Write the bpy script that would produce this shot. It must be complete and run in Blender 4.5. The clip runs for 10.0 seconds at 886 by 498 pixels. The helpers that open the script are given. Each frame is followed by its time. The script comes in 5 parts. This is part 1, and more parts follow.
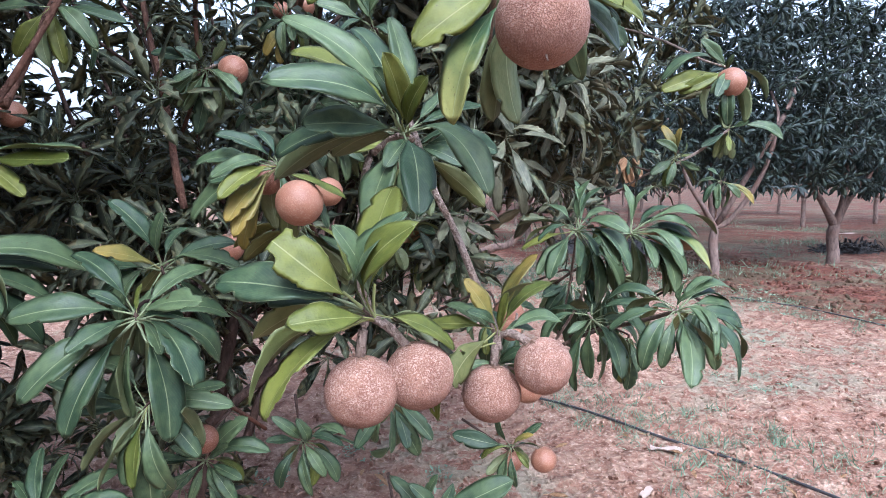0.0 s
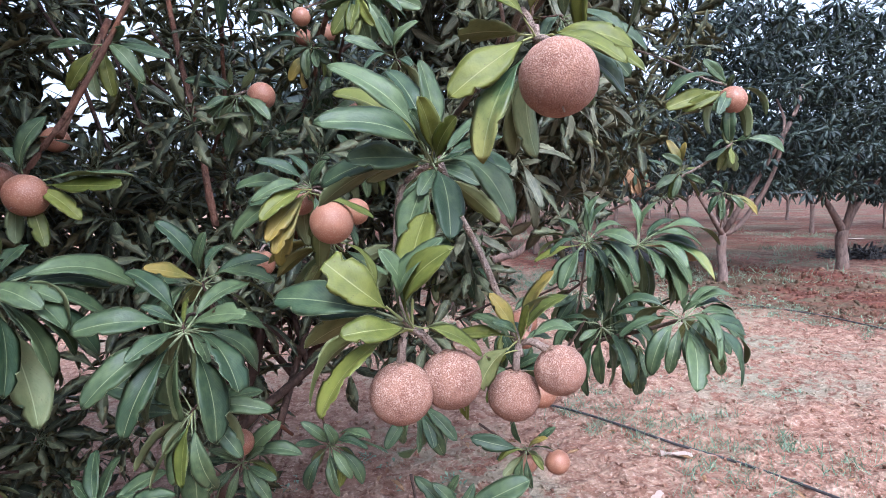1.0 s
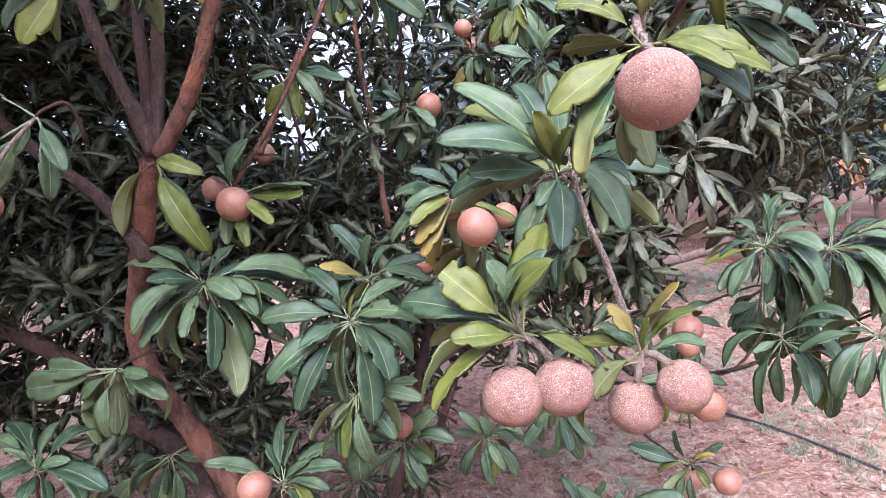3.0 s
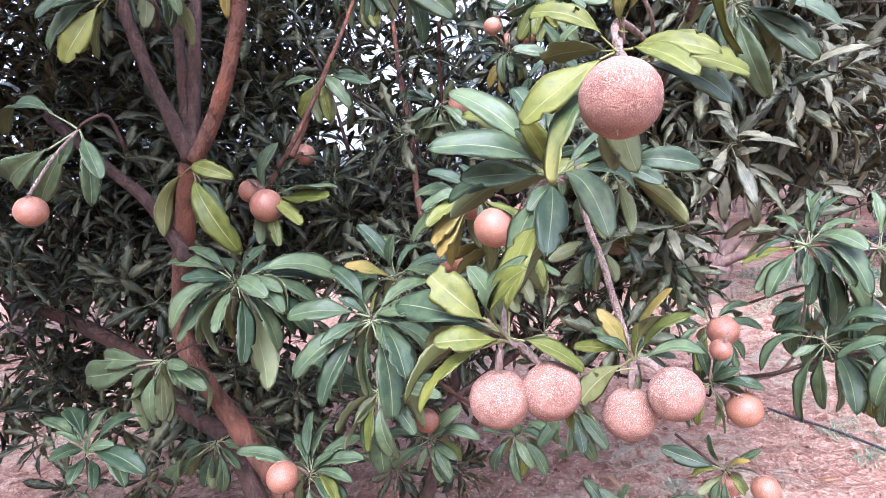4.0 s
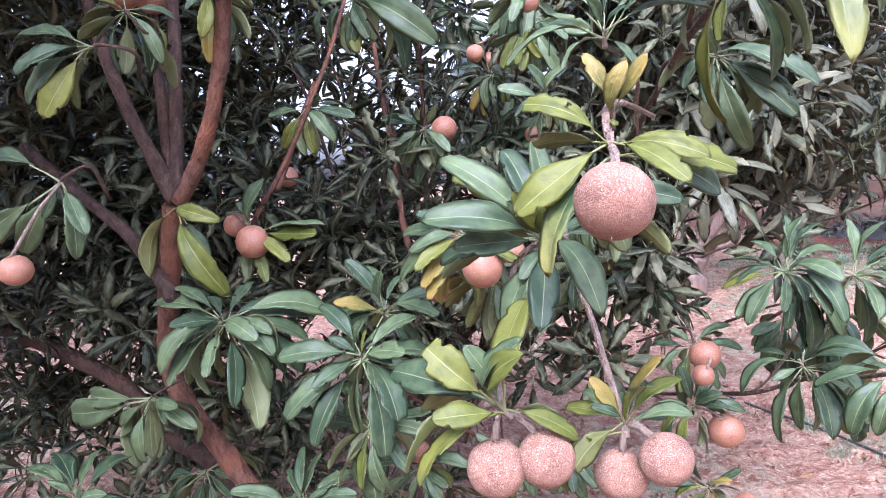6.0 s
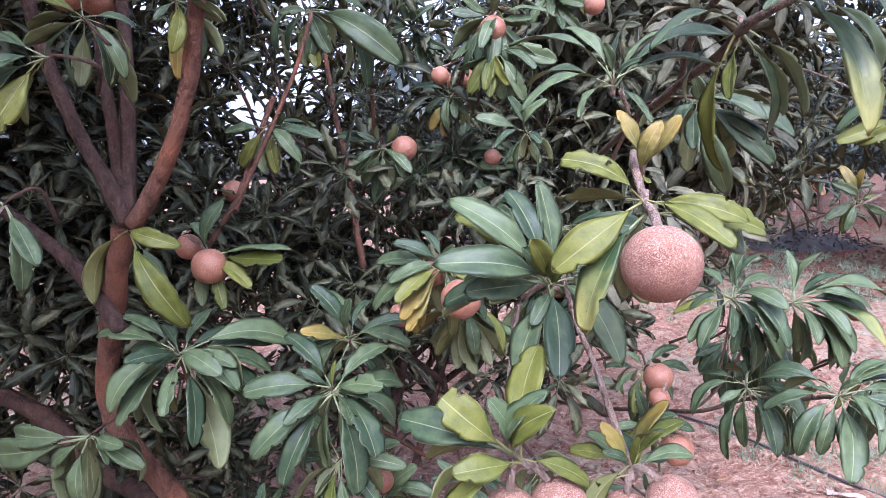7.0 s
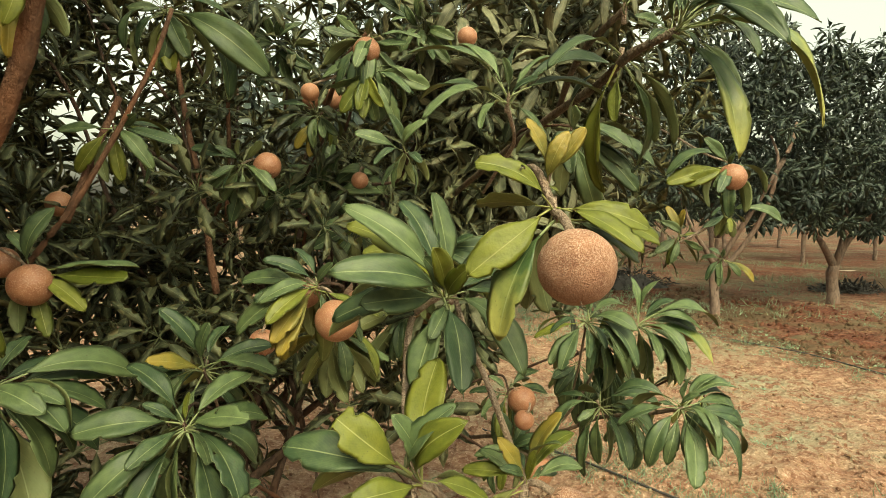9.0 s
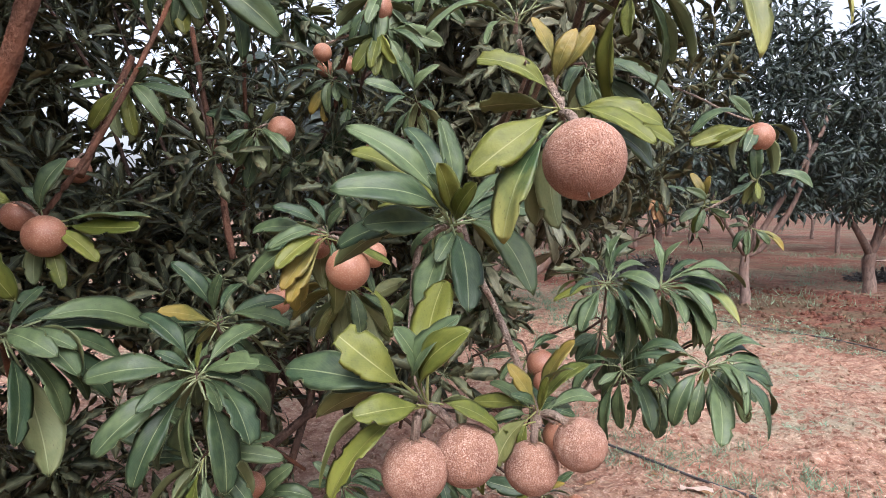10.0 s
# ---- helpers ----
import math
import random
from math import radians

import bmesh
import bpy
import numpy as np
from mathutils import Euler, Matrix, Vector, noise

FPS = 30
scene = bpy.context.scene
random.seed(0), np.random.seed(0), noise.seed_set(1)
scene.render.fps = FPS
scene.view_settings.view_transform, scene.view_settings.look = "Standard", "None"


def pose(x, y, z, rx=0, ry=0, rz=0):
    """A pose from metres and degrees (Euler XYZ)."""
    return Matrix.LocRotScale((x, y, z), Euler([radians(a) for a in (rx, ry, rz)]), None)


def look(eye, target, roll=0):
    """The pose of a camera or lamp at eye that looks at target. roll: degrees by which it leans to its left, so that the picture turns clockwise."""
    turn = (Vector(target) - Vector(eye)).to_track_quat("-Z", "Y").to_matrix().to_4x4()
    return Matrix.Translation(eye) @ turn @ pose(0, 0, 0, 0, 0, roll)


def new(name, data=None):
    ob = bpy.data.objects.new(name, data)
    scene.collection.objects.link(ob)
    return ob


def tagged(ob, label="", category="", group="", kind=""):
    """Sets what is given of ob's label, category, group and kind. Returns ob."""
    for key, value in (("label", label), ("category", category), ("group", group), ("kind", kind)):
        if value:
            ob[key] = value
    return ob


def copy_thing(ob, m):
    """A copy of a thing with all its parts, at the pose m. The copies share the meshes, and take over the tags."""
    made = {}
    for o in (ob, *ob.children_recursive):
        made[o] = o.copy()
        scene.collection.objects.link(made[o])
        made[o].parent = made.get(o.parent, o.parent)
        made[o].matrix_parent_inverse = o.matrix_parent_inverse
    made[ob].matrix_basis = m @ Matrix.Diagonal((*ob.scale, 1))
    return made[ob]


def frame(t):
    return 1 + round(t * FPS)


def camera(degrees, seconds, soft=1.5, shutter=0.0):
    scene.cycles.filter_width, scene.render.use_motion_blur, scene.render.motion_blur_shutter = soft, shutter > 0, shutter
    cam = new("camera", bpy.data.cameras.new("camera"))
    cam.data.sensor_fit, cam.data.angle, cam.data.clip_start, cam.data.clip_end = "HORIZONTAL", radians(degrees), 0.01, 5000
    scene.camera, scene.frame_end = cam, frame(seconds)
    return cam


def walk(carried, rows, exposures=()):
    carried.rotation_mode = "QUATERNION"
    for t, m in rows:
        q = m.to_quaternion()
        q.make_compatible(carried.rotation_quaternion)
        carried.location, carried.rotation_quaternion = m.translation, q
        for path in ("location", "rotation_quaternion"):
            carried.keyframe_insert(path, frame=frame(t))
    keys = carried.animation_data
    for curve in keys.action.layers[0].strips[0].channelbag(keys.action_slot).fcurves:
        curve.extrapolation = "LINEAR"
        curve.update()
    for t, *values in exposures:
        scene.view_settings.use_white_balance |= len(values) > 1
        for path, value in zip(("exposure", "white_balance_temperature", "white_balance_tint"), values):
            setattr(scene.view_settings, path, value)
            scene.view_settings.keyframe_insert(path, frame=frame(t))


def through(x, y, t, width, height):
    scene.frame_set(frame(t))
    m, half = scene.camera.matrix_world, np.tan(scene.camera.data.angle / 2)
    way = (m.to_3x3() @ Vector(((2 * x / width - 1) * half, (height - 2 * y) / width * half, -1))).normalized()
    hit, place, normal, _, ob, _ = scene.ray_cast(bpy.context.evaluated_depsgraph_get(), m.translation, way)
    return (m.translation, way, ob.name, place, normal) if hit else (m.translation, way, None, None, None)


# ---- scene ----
cam = camera(73.0, 10.0, 0.55)
PATH = [
    (0, (0.0, -0.026, 1.146), (-0.011, 1.962, 0.934), -0.6),
    (0.5, (-0.007, -0.069, 1.156), (-0.012, 1.922, 0.962), -1.0),
    (1, (-0.02, -0.097, 1.164), (-0.056, 1.894, 0.981), -1.2),
    (1.5, (-0.034, -0.121, 1.167), (-0.179, 1.866, 0.997), -1.5),
    (2, (-0.047, -0.118, 1.171), (-0.319, 1.856, 0.998), -1.6),
    (2.5, (0.007, -0.105, 1.178), (-0.458, 1.832, 0.998), -2.0),
    (3, (0.061, -0.113, 1.181), (-0.599, 1.766, 0.994), -2.3),
    (3.2, (0.084, -0.115, 1.182), (-0.652, 1.734, 0.992), -2.7),
    (4.3, (0.155, -0.075, 1.198), (-0.714, 1.714, 0.99), -2.9),
    (4.5, (0.167, -0.064, 1.203), (-0.707, 1.722, 0.988), -3.0),
    (5, (0.175, -0.069, 1.227), (-0.706, 1.713, 1.005), -3.3),
    (5.2, (0.165, -0.074, 1.238), (-0.713, 1.71, 1.024), -3.3),
    (6.3, (0.109, -0.106, 1.291), (-0.595, 1.747, 1.024), -3.4),
    (6.5, (0.089, -0.11, 1.293), (-0.532, 1.773, 1.034), -2.8),
    (7, (0.024, -0.111, 1.331), (-0.506, 1.801, 1.077), -2.0),
    (7.5, (-0.005, -0.106, 1.367), (-0.419, 1.839, 1.152), -1.2),
    (8, (-0.019, -0.094, 1.381), (-0.247, 1.883, 1.183), -0.5),
    (8.5, (-0.024, -0.094, 1.37), (-0.068, 1.897, 1.192), 0.2),
    (9, (-0.039, -0.091, 1.299), (-0.051, 1.904, 1.163), 0.5),
    (9.5, (-0.024, -0.067, 1.237), (-0.07, 1.927, 1.1), 0.2),
    (10, (-0.02, -0.074, 1.219), (-0.115, 1.919, 1.075), -0.3),
]
walk(cam, [(t, look(eye, target, roll)) for t, eye, target, roll in PATH],
     [(0.0, 1.08, 5080, 14), (2.0, 1.15, 5250, 21), (4.5, 1.84, 5250, 29), (6.5, 1.44, 5200, 27), (7.5, 1.18, 5330, 33), (8.0, 1.10, 6750, -3), (8.5, 0.95, 8600, -15), (9.0, 0.77, 9300, -12),
      (9.4, 0.67, 8600, -1), (9.7, 0.74, 6450, 12), (10.0, 0.91, 5950, 16)])

# ---- light ----
SUN_UP, SUN_WAY = 50.0, 166.0
world = bpy.data.worlds.new("sky")
scene.world = world
world.use_nodes = True
wt = world.node_tree
sky = wt.nodes.new("ShaderNodeTexSky")
sky.sky_type, sky.sun_disc = "NISHITA", False
sky.sun_elevation, sky.sun_rotation = radians(SUN_UP), radians(SUN_WAY)
sky.air_density, sky.dust_density, sky.ozone_density = 1.0, 6.0, 1.0
haze = wt.nodes.new("ShaderNodeHueSaturation")
haze.inputs["Saturation"].default_value, haze.inputs["Value"].default_value = 0.4, 1.6
wt.links.new(sky.outputs[0], haze.inputs["Color"])
wt.links.new(haze.outputs[0], wt.nodes["Background"].inputs[0])
wt.nodes["Background"].inputs[1].default_value = 0.14
sun = new("sun", bpy.data.lights.new("sun", "SUN"))
sun.data.energy, sun.data.angle, sun.data.color = 0.9, radians(32), (1.0, 0.93, 0.86)
sun.rotation_euler = (radians(90 - SUN_UP), 0, radians(180 - SUN_WAY))


# ---- materials ----
def nodes(name):
    m = bpy.data.materials.new(name)
    m.use_nodes = True
    t = m.node_tree
    return m, t, t.nodes["Principled BSDF"]


def add(t, kind, **inputs):
    n = t.nodes.new(kind)
    for k, v in inputs.items():
        key = int(k[1:]) if k[0] == "i" and k[1:].isdigit() else k
        if isinstance(v, bpy.types.NodeSocket):
            t.links.new(v, n.inputs[key])
        else:
            n.inputs[key].default_value = v
    return n


def maths(t, op, a, b=0.0):
    n = t.nodes.new("ShaderNodeMath")
    n.operation = op
    for i, v in enumerate((a, b)):
        if isinstance(v, bpy.types.NodeSocket):
            t.links.new(v, n.inputs[i])
        else:
            n.inputs[i].default_value = v
    return n.outputs[0]


def mix(t, f, a, b):
    n = t.nodes.new("ShaderNodeMix")
    n.data_type = "RGBA"
    for i, v in ((0, f), (6, a), (7, b)):
        if isinstance(v, bpy.types.NodeSocket):
            t.links.new(v, n.inputs[i])
        elif i:
            n.inputs[i].default_value = (*v, 1)
        else:
            n.inputs[i].default_value = v
    return n.outputs[2]


def ramp(t, f, *stops):
    n = t.nodes.new("ShaderNodeValToRGB")
    e = n.color_ramp.elements
    while len(e) < len(stops):
        e.new(0.5)
    for i, (p, c) in enumerate(stops):
        e[i].position = p
        e[i].color = (*c, 1) if len(c) == 3 else c
    t.links.new(f, n.inputs[0])
    return n.outputs[0]


def step(t, f, lo, hi):
    n = t.nodes.new("ShaderNodeMapRange")
    t.links.new(f, n.inputs[0])
    n.inputs[1].default_value, n.inputs[2].default_value = lo, hi
    return n.outputs[0]


def grain(t, scale, detail=3.0, rough=0.6, vec=None):
    n = add(t, "ShaderNodeTexNoise", Scale=scale, Detail=detail, Roughness=rough)
    t.links.new(vec or t.nodes.new("ShaderNodeTexCoord").outputs["Object"], n.inputs["Vector"])
    return n.outputs[0]


def bump(t, bsdf, height, strength, distance):
    b = add(t, "ShaderNodeBump", Height=height, Strength=strength, Distance=distance)
    t.links.new(b.outputs[0], bsdf.inputs["Normal"])


def leaf_material(name, dark, light, rib, rough, through, spots=0.6, joined=False, tipcol=None, gloss=0.5):
    """A leaf's skin: pale midrib and margin, faint side veins, spots, and some light through it."""
    m, t, b = nodes(name)
    if joined:
        rnd = t.nodes.new("ShaderNodeNewGeometry").outputs["Random Per Island"]
    else:
        rnd = t.nodes.new("ShaderNodeObjectInfo").outputs["Random"]
    uv = t.nodes.new("ShaderNodeUVMap")
    sep = add(t, "ShaderNodeSeparateXYZ", Vector=uv.outputs[0])
    u = maths(t, "ABSOLUTE", maths(t, "SUBTRACT", sep.outputs[0], 0.5))
    v = sep.outputs[1]
    co = t.nodes.new("ShaderNodeTexCoord").outputs["Object"]
    shift = add(t, "ShaderNodeCombineXYZ", X=maths(t, "MULTIPLY", rnd, 37.0), Y=maths(t, "MULTIPLY", sep.outputs[0], 2.2), Z=maths(t, "MULTIPLY", v, 6.0))
    big = grain(t, 1.3, 3, 0.55, shift.outputs[0])
    fac = maths(t, "ADD", maths(t, "MULTIPLY", rnd, 0.65), maths(t, "MULTIPLY", maths(t, "SUBTRACT", big, 0.5), 1.5))
    col = ramp(t, fac, (0.0, dark), (0.85, light))
    if tipcol:
        col = mix(t, maths(t, "MULTIPLY", step(t, maths(t, "ADD", v, maths(t, "MULTIPLY", big, 0.5)), 0.75, 1.25), 0.8), col, tipcol)
    vein = maths(t, "SINE", maths(t, "ADD", maths(t, "MULTIPLY", v, 150.0), maths(t, "MULTIPLY", u, -95.0)))
    col = mix(t, maths(t, "MULTIPLY", step(t, vein, 0.5, 1.0), 0.03), col, rib)
    spot = grain(t, 11.0, 2, 0.5, shift.outputs[0])
    col = mix(t, maths(t, "MULTIPLY", step(t, spot, 0.67, 0.72), spots), col, (0.06, 0.035, 0.02))
    edge = step(t, u, 0.468, 0.494)
    col = mix(t, maths(t, "MULTIPLY", edge, 0.25 if joined else 0.65), col, rib)
    mid = maths(t, "SUBTRACT", 1.0, step(t, u, 0.007, 0.022))
    col = mix(t, maths(t, "MULTIPLY", mid, 0.5), col, rib)
    t.links.new(col, b.inputs["Base Color"])
    fine = grain(t, 160.0, 2, 0.5, co)
    t.links.new(maths(t, "ADD", rough - 0.10, maths(t, "MULTIPLY", big, 0.22)), b.inputs["Roughness"])
    b.inputs["Specular IOR Level"].default_value = gloss
    h = maths(t, "ADD", maths(t, "MULTIPLY", mid, 0.25), maths(t, "MULTIPLY", big, 2.5))
    bump(t, b, h, 0.35, 0.002)
    tr = add(t, "ShaderNodeBsdfTranslucent", Color=mix(t, 0.5, col, light))
    ms = t.nodes.new("ShaderNodeMixShader")
    ms.inputs[0].default_value = through
    t.links.new(b.outputs[0], ms.inputs[1])
    t.links.new(tr.outputs[0], ms.inputs[2])
    t.links.new(ms.outputs[0], t.nodes["Material Output"].inputs[0])
    return m


RIB = (0.36, 0.40, 0.21)
LEAF = {
    "g": (leaf_material("leaf green top", (0.025, 0.051, 0.023), (0.108, 0.152, 0.063), RIB, 0.50, 0.10, gloss=0.42),
          leaf_material("leaf green underside", (0.11, 0.14, 0.055), (0.19, 0.205, 0.085), RIB, 0.6, 0.18)),
    "o": (leaf_material("leaf olive top", (0.075, 0.095, 0.014), (0.185, 0.200, 0.036), (0.42, 0.42, 0.18), 0.5, 0.20, gloss=0.35),
          leaf_material("leaf olive underside", (0.10, 0.115, 0.03), (0.19, 0.195, 0.06), (0.42, 0.40, 0.2), 0.6, 0.22)),
    "y": (leaf_material("leaf yellow top", (0.13, 0.125, 0.028), (0.27, 0.235, 0.06), (0.45, 0.40, 0.18), 0.46, 0.25, 0.8, tipcol=(0.34, 0.235, 0.04)),
          leaf_material("leaf yellow underside", (0.13, 0.12, 0.025), (0.25, 0.205, 0.045), (0.45, 0.40, 0.16), 0.6, 0.28, 0.8)),
    "t": (leaf_material("leaf yellow tip top", (0.05, 0.10, 0.035), (0.11, 0.17, 0.05), RIB, 0.42, 0.2, 0.6, tipcol=(0.42, 0.40, 0.12)),
          leaf_material("leaf yellow tip underside", (0.12, 0.15, 0.05), (0.2, 0.22, 0.08), RIB, 0.6, 0.2, 0.6, tipcol=(0.40, 0.36, 0.10))),
    "k": (leaf_material("leaf dead top", (0.22, 0.11, 0.045), (0.42, 0.25, 0.12), (0.5, 0.36, 0.2), 0.7, 0.15),
          leaf_material("leaf dead underside", (0.25, 0.14, 0.06), (0.45, 0.28, 0.15), (0.5, 0.36, 0.2), 0.75, 0.15)),
}
CROWN = (leaf_material("crown leaf top", (0.024, 0.033, 0.021), (0.158, 0.168, 0.090), (0.24, 0.28, 0.15), 0.48, 0.14, 0.3, True, gloss=0.3),
         leaf_material("crown leaf underside", (0.030, 0.031, 0.015), (0.19, 0.17, 0.08), (0.22, 0.24, 0.12), 0.65, 0.12, 0.3, True, gloss=0.3))
OLD = (leaf_material("old crown leaf top", (0.060, 0.068, 0.040), (0.21, 0.205, 0.125), (0.26, 0.26, 0.15), 0.5, 0.14, 0.3, True, gloss=0.35),
       leaf_material("old crown leaf underside", (0.08, 0.072, 0.04), (0.22, 0.19, 0.105), (0.26, 0.24, 0.14), 0.65, 0.14, 0.3, True, gloss=0.3))
MANGO = (leaf_material("mango leaf top", (0.010, 0.019, 0.018), (0.042, 0.060, 0.046), (0.13, 0.17, 0.11), 0.48, 0.06, 0.2, True, gloss=0.4),
         leaf_material("mango leaf underside", (0.025, 0.04, 0.027), (0.06, 0.078, 0.045), (0.13, 0.15, 0.09), 0.6, 0.06, 0.2, True))


def bark_material(name, dark, light, patch, scale):
    m, t, b = nodes(name)
    g = t.nodes.new("ShaderNodeTexCoord")
    st = add(t, "ShaderNodeMapping", Vector=g.outputs["Object"], Scale=(1.0, 1.0, 0.35))
    a = grain(t, scale, 5, 0.65, st.outputs[0])
    c = grain(t, scale * 0.18, 3, 0.5)
    col = mix(t, step(t, c, 0.5, 0.72), ramp(t, a, (0.3, dark), (0.72, light)), patch)
    speck = grain(t, scale * 3, 2, 0.5)
    col = mix(t, maths(t, "MULTIPLY", step(t, speck, 0.62, 0.7), 0.5), col, light)
    t.links.new(col, b.inputs["Base Color"])
    b.inputs["Roughness"].default_value = 0.85
    b.inputs["Specular IOR Level"].default_value = 0.2
    bump(t, b, maths(t, "ADD", a, maths(t, "MULTIPLY", speck, 0.4)), 1.0, 0.008)
    return m


BARK = bark_material("red brown bark", (0.045, 0.022, 0.015), (0.17, 0.088, 0.058), (0.19, 0.078, 0.043), 55)
# for limbs deep in the crown: their shade is put into the bark's colour
SHADEBARK = bark_material("grey brown bark darkened for shade", (0.022, 0.014, 0.011), (0.095, 0.058, 0.043), (0.075, 0.038, 0.025), 55)
TWIG = bark_material("pale scurfy twig", (0.17, 0.12, 0.095), (0.40, 0.31, 0.25), (0.25, 0.17, 0.125), 160)
BOUGH = bark_material("grey brown bough", (0.05, 0.037, 0.028), (0.19, 0.145, 0.11), (0.13, 0.085, 0.06), 90)
GREYBARK = bark_material("grey orchard bark", (0.07, 0.047, 0.039), (0.23, 0.165, 0.135), (0.17, 0.10, 0.075), 30)


def fruit_material():
    m, t, b = nodes("scurfy brown fruit skin")
    rnd = t.nodes.new("ShaderNodeObjectInfo").outputs["Random"]
    co = t.nodes.new("ShaderNodeTexCoord").outputs["Object"]
    off = add(t, "ShaderNodeVectorMath", i0=co, i1=add(t, "ShaderNodeCombineXYZ", X=maths(t, "MULTIPLY", rnd, 3.0)).outputs[0]).outputs[0]
    scurf = grain(t, 44.0, 4, 0.7, off)
    big = grain(t, 3.0, 4, 0.6, off)
    col = ramp(t, big, (0.3, (0.19, 0.082, 0.050)), (0.7, (0.35, 0.172, 0.112)))
    up = add(t, "ShaderNodeSeparateXYZ", Vector=co).outputs[2]
    amount = maths(t, "ADD", maths(t, "MULTIPLY", big, 0.5), step(t, up, -0.6, 0.25))
    patch = step(t, grain(t, 9.0, 4, 0.65, off), 0.40, 0.66)
    cover = maths(t, "MULTIPLY", step(t, scurf, 0.46, 0.60), maths(t, "MULTIPLY", amount, maths(t, "ADD", 0.34, maths(t, "MULTIPLY", patch, 0.55))))
    col = mix(t, cover, col, (0.62, 0.43, 0.34))
    col = mix(t, maths(t, "MULTIPLY", step(t, grain(t, 26.0, 3, 0.6, off), 0.60, 0.68), 0.6), col, (0.13, 0.055, 0.037))
    t.links.new(col, b.inputs["Base Color"])
    b.inputs["Roughness"].default_value = 0.72
    b.inputs["Specular IOR Level"].default_value = 0.35
    bump(t, b, maths(t, "ADD", scurf, maths(t, "MULTIPLY", big, 1.5)), 0.55, 0.012)
    return m


def smooth_fruit_material():
    m, t, b = nodes("smooth russet fruit skin")
    co = t.nodes.new("ShaderNodeTexCoord").outputs["Object"]
    rnd = t.nodes.new("ShaderNodeObjectInfo").outputs["Random"]
    off = add(t, "ShaderNodeVectorMath", i0=co, i1=add(t, "ShaderNodeCombineXYZ", X=maths(t, "MULTIPLY", rnd, 3.0)).outputs[0]).outputs[0]
    big = grain(t, 2.6, 4, 0.6, off)
    fine = grain(t, 28.0, 3, 0.6, off)
    col = ramp(t, maths(t, "ADD", maths(t, "MULTIPLY", big, 0.7), maths(t, "MULTIPLY", rnd, 0.3)), (0.3, (0.21, 0.080, 0.044)), (0.75, (0.36, 0.168, 0.098)))
    col = mix(t, maths(t, "MULTIPLY", step(t, fine, 0.52, 0.62), 0.35), col, (0.50, 0.34, 0.25))
    t.links.new(col, b.inputs["Base Color"])
    b.inputs["Roughness"].default_value = 0.5
    bump(t, b, maths(t, "ADD", fine, big), 0.15, 0.012)
    return m


SCURF, RUSSET = fruit_material(), smooth_fruit_material()


